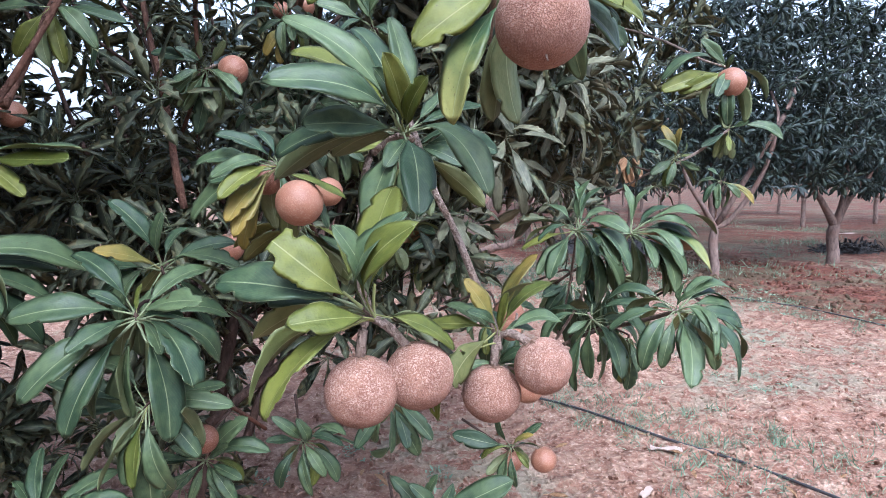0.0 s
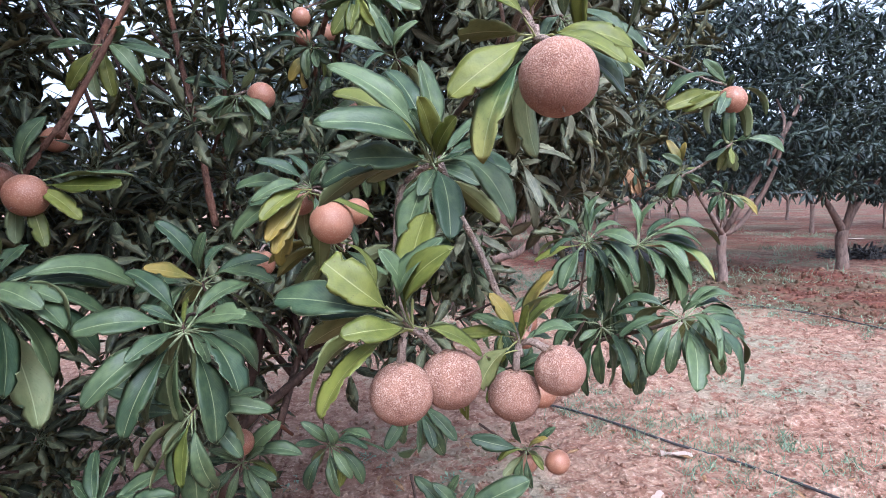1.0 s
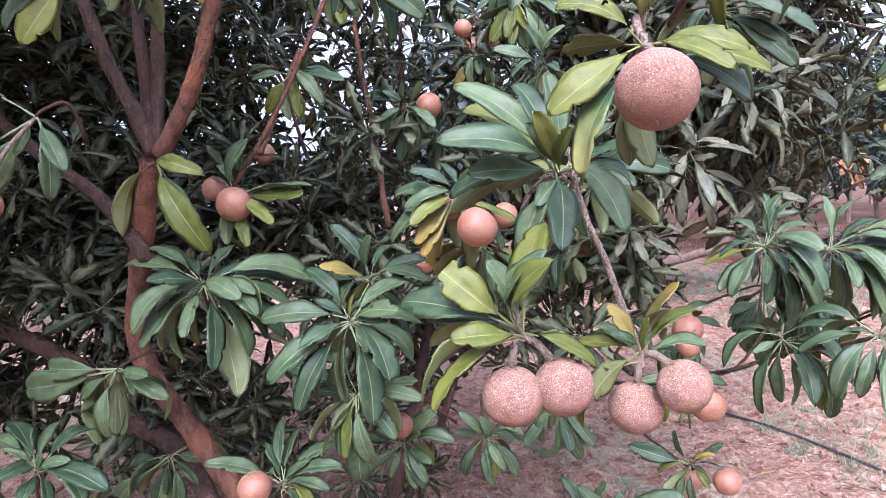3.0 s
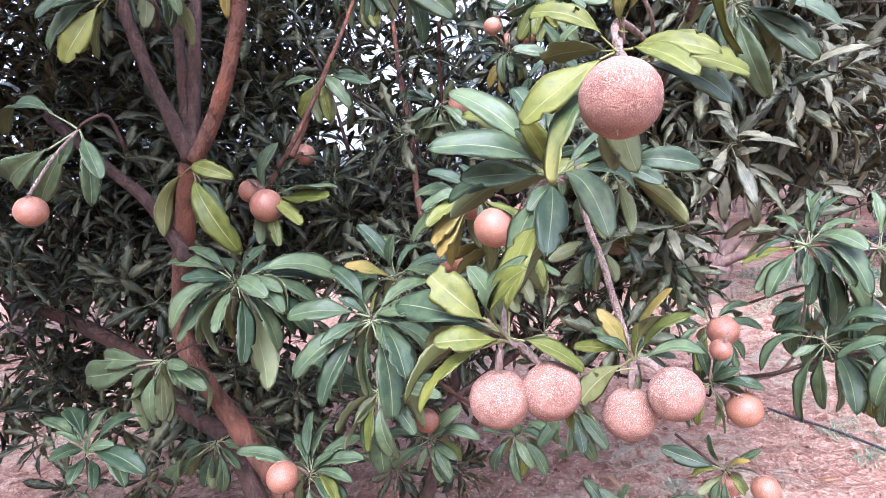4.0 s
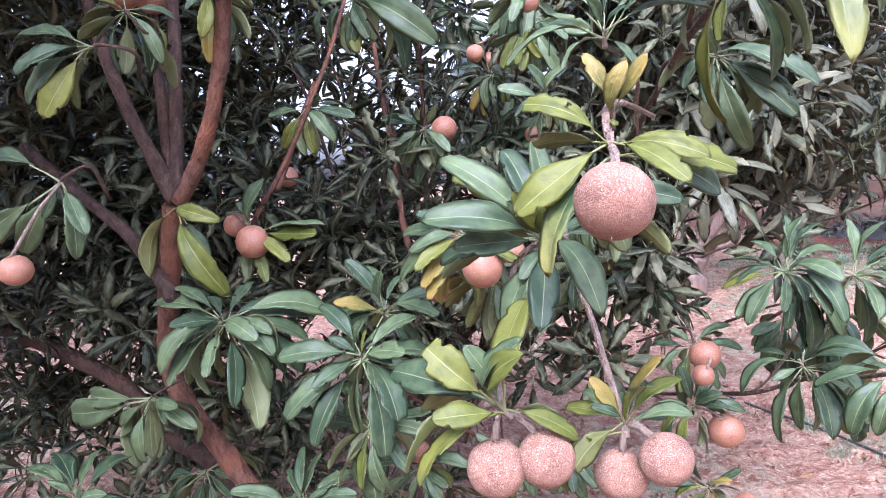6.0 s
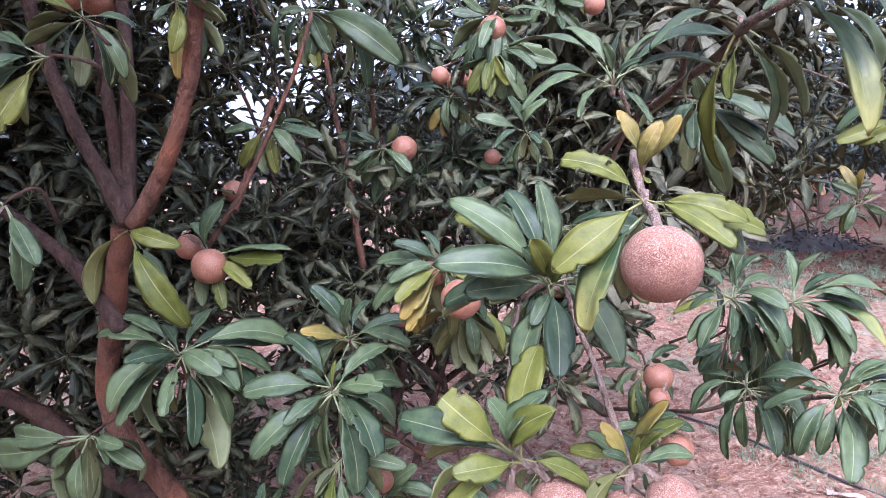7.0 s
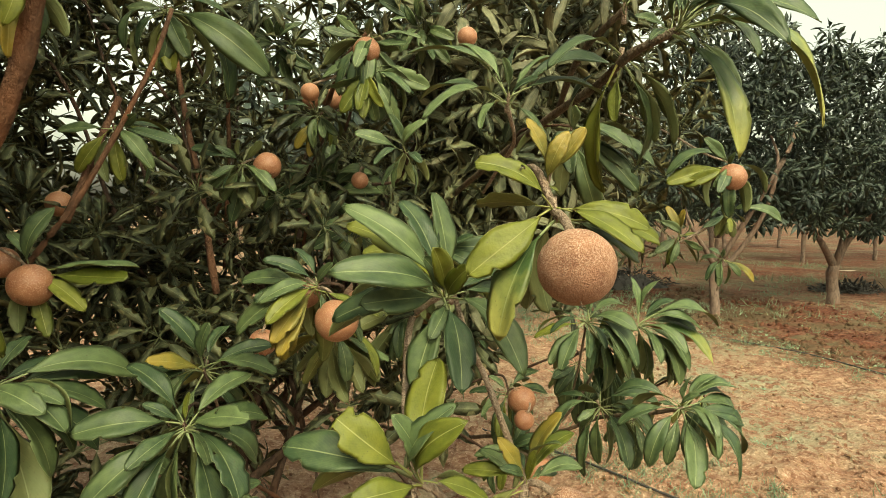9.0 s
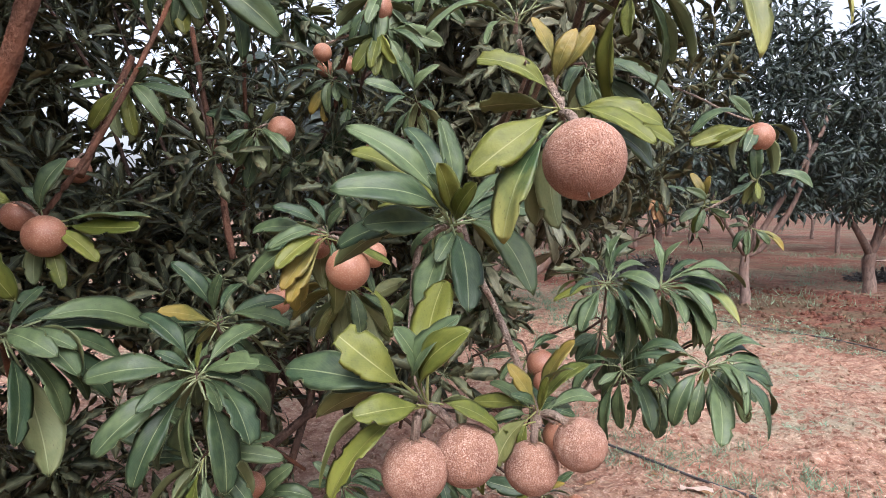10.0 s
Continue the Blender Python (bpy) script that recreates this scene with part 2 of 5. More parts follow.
def soil_material():
    m, t, b = nodes("pink red orchard soil")
    co = t.nodes.new("ShaderNodeTexCoord").outputs["Object"]
    xyz = add(t, "ShaderNodeSeparateXYZ", Vector=co)
    wide = grain(t, 0.7, 4, 0.6, co)
    mid = grain(t, 3.4, 4, 0.6, co)
    cell = add(t, "ShaderNodeTexVoronoi", Vector=co, Scale=21.0)
    lumps = maths(t, "ADD", maths(t, "MULTIPLY", grain(t, 17.0, 4, 0.6, co), 0.72), maths(t, "MULTIPLY", cell.outputs["Color"], 0.28))
    fine = grain(t, 60.0, 3, 0.6, co)
    crumb = add(t, "ShaderNodeTexVoronoi", Vector=co, Scale=46.0)
    # bands of tilled and of weedy ground run side by side along the rows
    across = maths(t, "ADD", maths(t, "MULTIPLY", xyz.outputs[1], 0.466), maths(t, "MULTIPLY", xyz.outputs[0], 0.885))
    band = maths(t, "DIVIDE", maths(t, "ADD", across, maths(t, "MULTIPLY", maths(t, "SUBTRACT", mid, 0.5), 2.0)), 40.0)
    tilled_shaded = ramp(t, band, (0.0, (0, 0, 0)), (0.122, (0.05, 0.05, 0.05)), (0.14, (1, 1, 1)), (0.20, (1, 1, 1)), (0.222, (0.35, 0.35, 0.35)), (0.27, (0.95, 0.95, 0.95)), (0.6, (0.9, 0.9, 0.9)))
    loose = maths(t, "SUBTRACT", 1.0, maths(t, "MULTIPLY", tilled_shaded, 0.85))
    dry = ramp(t, lumps, (0.34, (0.150, 0.075, 0.048)), (0.45, (0.245, 0.142, 0.096)), (0.56, (0.315, 0.200, 0.139)), (0.70, (0.41, 0.288, 0.208)))
    dry = mix(t, maths(t, "MULTIPLY", step(t, mid, 0.42, 0.62), 0.4), dry, (0.245, 0.122, 0.084))
    # red of tilled soil, made darker still for the shade of the trees
    tilled = ramp(t, lumps, (0.34, (0.045, 0.014, 0.009)), (0.62, (0.165, 0.057, 0.037)))
    col = mix(t, tilled_shaded, dry, tilled)
    # shade between the crumbs, painted as a darker colour in the gaps
    crack_shade = step(t, crumb.outputs["Distance"], 0.38, 0.70)
    col = mix(t, maths(t, "MULTIPLY", crack_shade, 0.25), col, (0.15, 0.068, 0.045))
    col = mix(t, maths(t, "MULTIPLY", step(t, fine, 0.44, 0.34), 0.35), col, (0.15, 0.07, 0.047))
    col = mix(t, maths(t, "MULTIPLY", maths(t, "MULTIPLY", step(t, fine, 0.56, 0.68), loose), 0.28), col, (0.76, 0.58, 0.47))
    weedy = ramp(t, band, (0.0, (0.8, 0.8, 0.8)), (0.12, (0.9, 0.9, 0.9)), (0.15, (0.15, 0.15, 0.15)), (0.20, (0.15, 0.15, 0.15)), (0.222, (1, 1, 1)), (0.26, (0.5, 0.5, 0.5)), (0.6, (0.8, 0.8, 0.8)))
    weeds = maths(t, "MULTIPLY", maths(t, "MULTIPLY", step(t, wide, 0.48, 0.60), weedy), step(t, lumps, 0.44, 0.52))
    col = mix(t, maths(t, "MULTIPLY", weeds, 0.75), col, (0.20, 0.215, 0.15))
    # litter and low weeds lie in streaks along the rows
    along = maths(t, "SUBTRACT", maths(t, "MULTIPLY", xyz.outputs[1], 0.885), maths(t, "MULTIPLY", xyz.outputs[0], 0.466))
    lane = add(t, "ShaderNodeCombineXYZ", X=maths(t, "MULTIPLY", across, 1.9), Y=maths(t, "MULTIPLY", along, 1.2))
    streak = grain(t, 1.0, 8, 0.75, lane.outputs[0])
    beyond = step(t, band, 0.118, 0.142)
    col = mix(t, maths(t, "MULTIPLY", maths(t, "MULTIPLY", step(t, streak, 0.53, 0.60), beyond), 0.5), col, (0.125, 0.130, 0.080))
    col = mix(t, maths(t, "MULTIPLY", maths(t, "MULTIPLY", step(t, streak, 0.47, 0.40), beyond), 0.75), col, (0.070, 0.022, 0.014))
    # broad darker and weedier stretches far off
    stretch = grain(t, 0.42, 5, 0.65, co)
    col = mix(t, maths(t, "MULTIPLY", maths(t, "MULTIPLY", step(t, stretch, 0.50, 0.58), beyond), 0.6), col, (0.085, 0.075, 0.045))
    t.links.new(col, b.inputs["Base Color"])
    b.inputs["Roughness"].default_value = 0.95
    b.inputs["Specular IOR Level"].default_value = 0.15
    h = maths(t, "ADD", maths(t, "MULTIPLY", lumps, 2.0), maths(t, "SUBTRACT", maths(t, "MULTIPLY", fine, 0.5), maths(t, "MULTIPLY", crumb.outputs["Distance"], 0.3)))
    bump(t, b, h, 1.0, 0.026)
    return m


SOIL = soil_material()


def plain(name, a, c, rough, scale, joined=False):
    m, t, b = nodes(name)
    rnd = t.nodes.new("ShaderNodeNewGeometry").outputs["Random Per Island"] if joined else grain(t, scale * 0.2, 2)
    f = maths(t, "ADD", maths(t, "MULTIPLY", rnd, 0.7), maths(t, "MULTIPLY", maths(t, "SUBTRACT", grain(t, scale), 0.35), 0.7))
    t.links.new(ramp(t, f, (0.0, a), (0.8, c)), b.inputs["Base Color"])
    b.inputs["Roughness"].default_value = rough
    bump(t, b, grain(t, scale * 2), 0.3, 0.002)
    return m


STRAW = plain("dry straw", (0.36, 0.23, 0.16), (0.58, 0.43, 0.34), 0.8, 40, True)
GRASS = plain("dusty grass", (0.07, 0.12, 0.07), (0.20, 0.27, 0.17), 0.6, 30, True)
HOSE = plain("black irrigation hose", (0.012, 0.012, 0.013), (0.05, 0.045, 0.045), 0.5, 30)
PALE = plain("bleached husk", (0.30, 0.21, 0.165), (0.50, 0.40, 0.33), 0.8, 20)
LITTER = plain("dark rotted litter", (0.010, 0.009, 0.009), (0.05, 0.045, 0.042), 0.8, 12)
CALYX = plain("brown calyx", (0.12, 0.06, 0.04), (0.30, 0.18, 0.12), 0.85, 300)


# ---- mesh helpers ----
def mesh_of(name, verts, faces, mats, index=None, uvs=None, smooth=True):
    me = bpy.data.meshes.new(name)
    me.from_pydata([tuple(v) for v in verts], [], faces)
    for m in mats:
        me.materials.append(m)
    if index is not None:
        me.polygons.foreach_set("material_index", index)
    me.polygons.foreach_set("use_smooth", [smooth] * len(me.polygons))
    if uvs is not None:
        layer = me.uv_layers.new(name="UVMap")
        flat = np.array(uvs, dtype=np.float32)[[v for f in faces for v in f]]
        layer.data.foreach_set("uv", flat.ravel())
    return me


def part(name, me, parent, label="", kind=""):
    ob = new(name, me)
    ob.parent = parent
    return tagged(ob, label, kind=kind)


def leaf_shape(rows, half, bend, fold, seed=0, bitten=False, slim=0.84, stem=0.19):
    """A leaf one long along y: a stalk, then two skins that meet at the margin. A bitten one has ragged notches and a hole."""
    r = random.Random(seed)
    verts, uvs, faces, index = [], [], [], []
    ph, twist, sway = r.uniform(0, 6.28), r.uniform(-0.25, 0.25), r.uniform(-0.03, 0.03)
    side = r.choice((-1, 1))
    notches = []
    if bitten:
        notches = [(side, r.uniform(0.80, 0.9), r.uniform(0.08, 0.12), r.uniform(0.25, 0.45)), (side, r.uniform(0.5, 0.6), r.uniform(0.06, 0.1), r.uniform(0.12, 0.28)), (-side, r.uniform(0.6, 0.9), 0.05, r.uniform(0.15, 0.3))]
    elif half > 1:
        notches = [(r.choice((-1, 1)), r.uniform(0.4, 0.9), 0.035, r.uniform(0.1, 0.3)) for _ in range(r.randrange(3))]
    ends = r.uniform(0.88, 0.97) if bitten else 1.0
    jag = {(i, q): r.random() for i in range(rows + 1) for q in (-1, 1)}

    def row(i):
        s = i / rows * ends
        w = 0.17 * slim * float(np.interp(s, (0, 0.06, 0.2, 0.37, 0.53, 0.7, 0.85, 0.945, 1.0), (0.03, 0.10, 0.48, 0.84, 1.0, 0.96, 0.76, 0.47, 0.06)))
        return stem + (1 - stem) * s, w, s

    grid = {}
    for skin in (0, 1):
        for i in range(rows + 1):
            y, w, s = row(i)
            for j in range(-half, half + 1):
                if skin and (abs(j) == half or i in (0, rows)):
                    grid[skin, i, j] = grid[0, i, j]
                    continue
                q = j / half
                sg = 1 if q > 0 else -1
                keep = 1.0
                for d, at, wide, deep in notches:
                    if d == sg and abs(s - at) < wide:
                        keep = min(keep, 1 - deep * (1 - ((s - at) / wide) ** 4))
                if keep < 0.97:
                    keep *= 0.86 + 0.28 * jag[i, sg]
                elif half > 1 and 0 < i < rows:
                    keep = 1 - 0.05 * jag[i, sg] ** 3
                x = q * w * keep
                u = x / max(w, 1e-4)
                z = bend * 4 * y * (1 - y) + fold * abs(x) * (1.25 - abs(u) * 0.7) + 0.013 * math.sin(11 * s + ph + 2 * u) * abs(u) + twist * x * y - skin * 0.006
                grid[skin, i, j] = len(verts)
                verts.append((x + sway * math.sin(3.1 * y), y - (0.06 * jag[i, sg] * abs(q) if bitten and i == rows else 0), z))
                uvs.append((0.5 + 0.5 * (q if keep < 0.95 and abs(q) == 1 else u), y))
    gone = {(int(rows * 0.42), side * half // 2), (int(rows * 0.42) + 1, side * half // 2), (int(rows * 0.42) + 1, side * half // 2 - 1)} if bitten and seed % 2 else set()
    for skin in (0, 1):
        for i in range(rows):
            for j in range(-half, half):
                if (i, j) in gone:
                    continue
                f = [grid[skin, i, j], grid[skin, i, j + 1], grid[skin, i + 1, j + 1], grid[skin, i + 1, j]]
                faces.append(tuple(f if not skin else f[::-1]))
                index.append(skin)

    def arch(y):
        return bend * 4 * y * (1 - y)

    n0 = len(verts)
    k = 3 if half == 1 else 5
    ys = [0.0, stem * 0.5, stem * 1.15] if half > 1 else [0.0, stem * 1.15]
    for a, y in enumerate(ys):
        rr = (0.016, 0.010, 0.009)[a] * (1 if half > 1 else 0.8)
        for q in range(k):
            an = 2 * math.pi * q / k
            verts.append((rr * math.cos(an), y, arch(y) - 0.008 + rr * math.sin(an)))
            uvs.append((0.5, 0.02))
    for a in range(len(ys) - 1):
        for q in range(k):
            faces.append((n0 + a * k + q, n0 + a * k + (q + 1) % k, n0 + (a + 1) * k + (q + 1) % k, n0 + (a + 1) * k + q))
            index.append(0)
    return verts, faces, index, uvs


LEAVES = {}
for tone, mats in LEAF.items():
    for bent in range(6):
        for bitten in (False, True):
            v, f, ix, uv = leaf_shape(30 if bitten else 18, 4 if bitten else 3, (-0.03, 0.05, 0.10, 0.15, 0.21, 0.28)[bent], (0.28, 0.42, 0.34, 0.46, 0.40, 0.52)[bent], bent + 7 * bitten, bitten)
            LEAVES[tone, bent, bitten] = mesh_of("leaf", v, f, mats, ix, uv)
OLD_LEAVES = [leaf_shape(8, 2, b, f, i, False, 0.58) for i, (b, f) in enumerate(((0.08, 0.4), (0.16, 0.45), (0.24, 0.4)))]
FAR_LEAVES = [leaf_shape(5, 1, b, f, i, False, 0.62) for i, (b, f) in enumerate(((0.05, 0.3), (0.12, 0.35), (0.2, 0.3)))]
MANGO_LEAVES = [leaf_shape(3, 1, b, f, i, False, 0.72) for i, (b, f) in enumerate(((0.06, 0.3), (0.12, 0.3), (0.18, 0.25)))]

def light_leaf(bend, fold):
    """A leaf for trees far off: two skins of four faces."""
    ys = (0.06, 0.5, 1.0)
    ws = (0.02, 0.125, 0.006)
    verts, uvs, faces, index = [], [], [], []
    for skin in (0, 1):
        n = len(verts)
        for y, w in zip(ys, ws):
            for q in (-1, 0, 1):
                verts.append((q * w, y, bend * 4 * y * (1 - y) + fold * abs(q) * w - skin * 0.006 * (q == 0)))
                uvs.append((0.5 + q * 0.45, y))
        for i in range(2):
            for j in range(2):
                f = (n + i * 3 + j, n + i * 3 + j + 1, n + i * 3 + j + 4, n + i * 3 + j + 3)
                faces.append(f if not skin else f[::-1])
                index.append(skin)
    return verts, faces, index, uvs


TINY_LEAVES = [light_leaf(0.08, 0.25), light_leaf(0.16, 0.3)]


def bulk(name, templates, mats, mats4, parent, label=""):
    """Many small pieces joined into one mesh. mats4: (template number, 4 x 4 matrix) for each piece."""
    V, L, S, I, U, n = [], [], [], [], [], 0
    for k, tpl in enumerate(templates):
        ms = np.array([np.array(m) for i, m in mats4 if i == k])
        if not len(ms):
            continue
        v = np.array(tpl[0], dtype=np.float32)
        h = np.c_[v, np.ones(len(v))]
        P = np.einsum("nij,vj->nvi", ms, h)[:, :, :3]
        loops = np.array([a for f in tpl[1] for a in f])
        sizes = np.array([len(f) for f in tpl[1]])
        V.append(P.reshape(-1, 3))
        L.append((loops[None] + (np.arange(len(ms)) * len(v))[:, None] + n).ravel())
        S.append(np.tile(sizes, len(ms)))
        I.append(np.tile(np.array(tpl[2] if tpl[2] is not None else [0] * len(sizes)), len(ms)))
        U.append(np.tile(np.array(tpl[3], dtype=np.float32)[loops] if tpl[3] is not None else np.zeros((len(loops), 2), np.float32), (len(ms), 1)))
        n += len(v) * len(ms)
    V, L, S, I, U = (np.concatenate(a) for a in (V, L, S, I, U))
    me = bpy.data.meshes.new(name)
    me.vertices.add(len(V))
    me.vertices.foreach_set("co", V.astype(np.float32).ravel())
    me.loops.add(len(L))
    me.loops.foreach_set("vertex_index", L.astype(np.int32))
    me.polygons.add(len(S))
    me.polygons.foreach_set("loop_start", np.r_[0, np.cumsum(S)[:-1]].astype(np.int32))
    me.polygons.foreach_set("material_index", I.astype(np.int32))
    me.polygons.foreach_set("use_smooth", np.ones(len(S), bool))
    me.uv_layers.new(name="UVMap").data.foreach_set("uv", U.astype(np.float32).ravel())
    for m in mats:
        me.materials.append(m)
    me.update(calc_edges=True)
    me.validate()
    return part(name, me, parent, label, "stuff")


def leaf_pose(base, d, n, length, wide=1.0):
    d = d.normalized()
    n = (n - d * n.dot(d)).normalized()
    x = d.cross(n)
    return Matrix(((x.x * length * wide, d.x * length, n.x * length, base.x), (x.y * length * wide, d.y * length, n.y * length, base.y), (x.z * length * wide, d.z * length, n.z * length, base.z), (0, 0, 0, 1)))


def whorl(c, axis, count, length, r, pick, droop=0.25):
    """The leaves of one shoot tip, spread round its axis."""
    axis = axis.normalized()
    a = axis.orthogonal().normalized()
    b = axis.cross(a)
    made, turn = [], r.uniform(0, 6.28)
    for k in range(count):
        f = (k + r.uniform(-0.3, 0.3)) / count
        el = radians(28 + 88 * f + r.uniform(-9, 9))
        az = turn + k * 2.39996
        out = a * math.cos(az) + b * math.sin(az)
        d = axis * math.cos(el) + out * math.sin(el) - Vector((0, 0, droop * (0.3 + f)))
        n = axis * math.sin(el) - out * math.cos(el) + Vector((r.gauss(0, 0.15), r.gauss(0, 0.15), 0.2))
        made.append((r.randrange(pick), leaf_pose(c + axis * (0.02 * (1 - f)) , d, n, length * r.uniform(0.75, 1.15) * (0.75 + 0.25 * min(1, 2 * f + 0.3)), r.uniform(0.85, 1.15))))
    return made


def smooth_line(pts, per=5):
    P = [Vector(p) for p in pts]
    P = [P[0] * 2 - P[1]] + P + [P[-1] * 2 - P[-2]]
    out = []
    for i in range(1, len(P) - 2):
        for k in range(per):
            s = k / per
            out.append(0.5 * (2 * P[i] + (P[i + 1] - P[i - 1]) * s + (2 * P[i - 1] - 5 * P[i] + 4 * P[i + 1] - P[i + 2]) * s * s + (3 * P[i] - P[i - 1] - 3 * P[i + 1] + P[i + 2]) * s ** 3))
    return out + [P[-2]]


def tube(name, pts, r0, r1, mat, sides=10, rough=0.10, per=5, seed=0):
    line = smooth_line(pts, per)
    verts, faces = [], []
    ref = Vector((0.31, 0.2, 0.93))
    for i, p in enumerate(line):
        d = (line[min(i + 1, len(line) - 1)] - line[max(i - 1, 0)]).normalized()
        x = d.cross(ref).normalized() if abs(d.dot(ref)) < 0.97 else d.orthogonal().normalized()
        y = d.cross(x)
        rr = r0 + (r1 - r0) * i / (len(line) - 1)
        knot = 1 + rough * 1.6 * max(0, noise.noise(Vector((seed * 3.1, i * 0.45, 0.3))))
        for k in range(sides):
            an = 2 * math.pi * k / sides
            q = rr * knot * (1 + rough * noise.noise(Vector((math.cos(an) * 1.5 + seed, math.sin(an) * 1.5, i * 0.5))))
            verts.append(p + x * (q * math.cos(an)) + y * (q * math.sin(an)))
    for i in range(len(line) - 1):
        for k in range(sides):
            faces.append((i * sides + k, i * sides + (k + 1) % sides, (i + 1) * sides + (k + 1) % sides, (i + 1) * sides + k))
    faces.append(tuple(range(sides))[::-1])
    faces.append(tuple((len(line) - 1) * sides + k for k in range(sides)))
    return mesh_of(name, verts, faces, [mat])


# ---- ground ----
def spread(near0, near1, fine, far0, far1):
    a = list(np.arange(near0, near1, fine))
    s, v = fine, near1
    while v < far1:
        a.append(v)
        s *= 1.22
        v += s
    a.append(far1)
    s, v, pre = fine, near0, []
    while v > far0:
        s *= 1.22
        v -= s
        pre.append(max(v, far0))
    return np.array(pre[::-1] + a)


def ground_height(x, y):
    near = max(0.0, 1 - max(0, math.hypot(x - 1, y - 4) - 6) / 8)
    p = Vector((x, y, 0))
    h = 0.035 * noise.noise(p * 0.7) + near * (0.026 * noise.noise(p * 3.1) + 0.024 * noise.noise(p * 8.3) + 0.012 * noise.noise(p * 15) + 0.006 * noise.noise(p * 27))
    return h


xs, ys = spread(-1.6, 4.4, 0.026, -400, 500), spread(1.0, 6.2, 0.026, -400, 600)
gv = [(x, y, ground_height(x, y)) for y in ys for x in xs]
nx = len(xs)
gi = np.arange(nx - 1)[None] + (np.arange(len(ys) - 1) * nx)[:, None]
gf = np.stack([gi, gi + 1, gi + nx + 1, gi + nx], -1).reshape(-1, 4).tolist()
ground = tagged(new("ground", mesh_of("ground", gv, gf, [SOIL])), "pinkish red orchard soil, loose and crumbly with dry litter", "ground", kind="structure")


def blade():
    v, f = [], []
    for i in range(4):
        s = i / 3
        w = 0.03 * (1 - s * 0.9)
        v += [(-w, 0.35 * s * s, s), (w, 0.35 * s * s, s)]
    f = [(2 * i, 2 * i + 1, 2 * i + 3, 2 * i + 2) for i in range(3)]
    return v, f, None, None


def lump(seed):
    r = random.Random(seed)
    bm = bmesh.new()
    bmesh.ops.create_icosphere(bm, subdivisions=1, radius=1)
    v = [tuple(q.co * r.uniform(0.65, 1.2)) for q in bm.verts]
    f = [tuple(a.index for a in q.verts) for q in bm.faces]
    bm.free()
    return v, f, None, None


def bit():
    v = [(-1, 0, 0), (1, 0.03, 0), (1, 0.0, 0.05), (-1, 0.04, 0.05), (0, 0.09, 0.03), (0, 0.12, 0.08)]
    return v, [(0, 4, 5, 3), (4, 1, 2, 5), (0, 3, 5, 4), (1, 4, 5, 2)], None, None


def scatter(r, far=1.0):
    """A place on the open ground, thicker towards the camera."""
    y = 1.2 + 6.5 * r.random() ** 1.9 * far
    x = r.uniform(-0.9, 0.30 + 0.75 * y + 0.6)
    return x, y


r = random.Random(11)
things = []
for _ in range(7500):
    x, y = scatter(r)
    s = 0.004 + 0.013 * r.random() ** 2.5
    things.append((r.randrange(4), Matrix.Translation((x, y, ground_height(x, y) + s * 0.25)) @ Euler((r.uniform(0, 6), r.uniform(0, 6), r.uniform(0, 6))).to_matrix().to_4x4() @ Matrix.Diagonal((s, s * r.uniform(0.7, 1.2), s * 0.7, 1))))
for _ in range(1700):
    # coarse clods where the strip is tilled
    w, v = r.uniform(5.4, 8.4), r.uniform(-1.5, 7.0)
    x, y = 0.885 * w - 0.466 * v, 0.466 * w + 0.885 * v
    s = 0.012 + 0.035 * r.random() ** 2
    things.append((r.randrange(4), Matrix.Translation((x, y, ground_height(x, y) + s * 0.2)) @ Euler((r.uniform(0, 6), r.uniform(0, 6), r.uniform(0, 6))).to_matrix().to_4x4() @ Matrix.Diagonal((s, s * r.uniform(0.7, 1.2), s * 0.7, 1))))
tagged(bulk("soil_clods", [lump(i) for i in range(4)], [SOIL], things, None), "loose crumbs and clods of dry pinkish soil", "soil")
things = []
for _ in range(1500):
    x, y = scatter(r)
    s = r.uniform(0.005, 0.022)
    things.append((0, Matrix.Translation((x, y, ground_height(x, y) + 0.006)) @ Euler((r.gauss(0, 0.2), r.gauss(0, 0.25), r.uniform(0, 6))).to_matrix().to_4x4() @ Matrix.Diagonal((s, s * 0.8, s, 1))))
tagged(bulk("dry_straw", [bit()], [STRAW], things, None), "bleached bits of straw and stalk strewn on soil", "straw")
things = []
for _ in range(300):
    x, y = scatter(r, 1.3)
    s = r.uniform(0.05, 0.1)
    things.append((r.randrange(3), Matrix.Translation((x, y, ground_height(x, y) + 0.012)) @ Euler((r.gauss(0, 0.3), r.gauss(0, 0.4), r.uniform(0, 6))).to_matrix().to_4x4() @ Matrix.Scale(s, 4)))
tagged(bulk("fallen_leaves", FAR_LEAVES, LEAF["k"], things, None), "dry curled brown leaves fallen on the soil", "leaves")
things = []
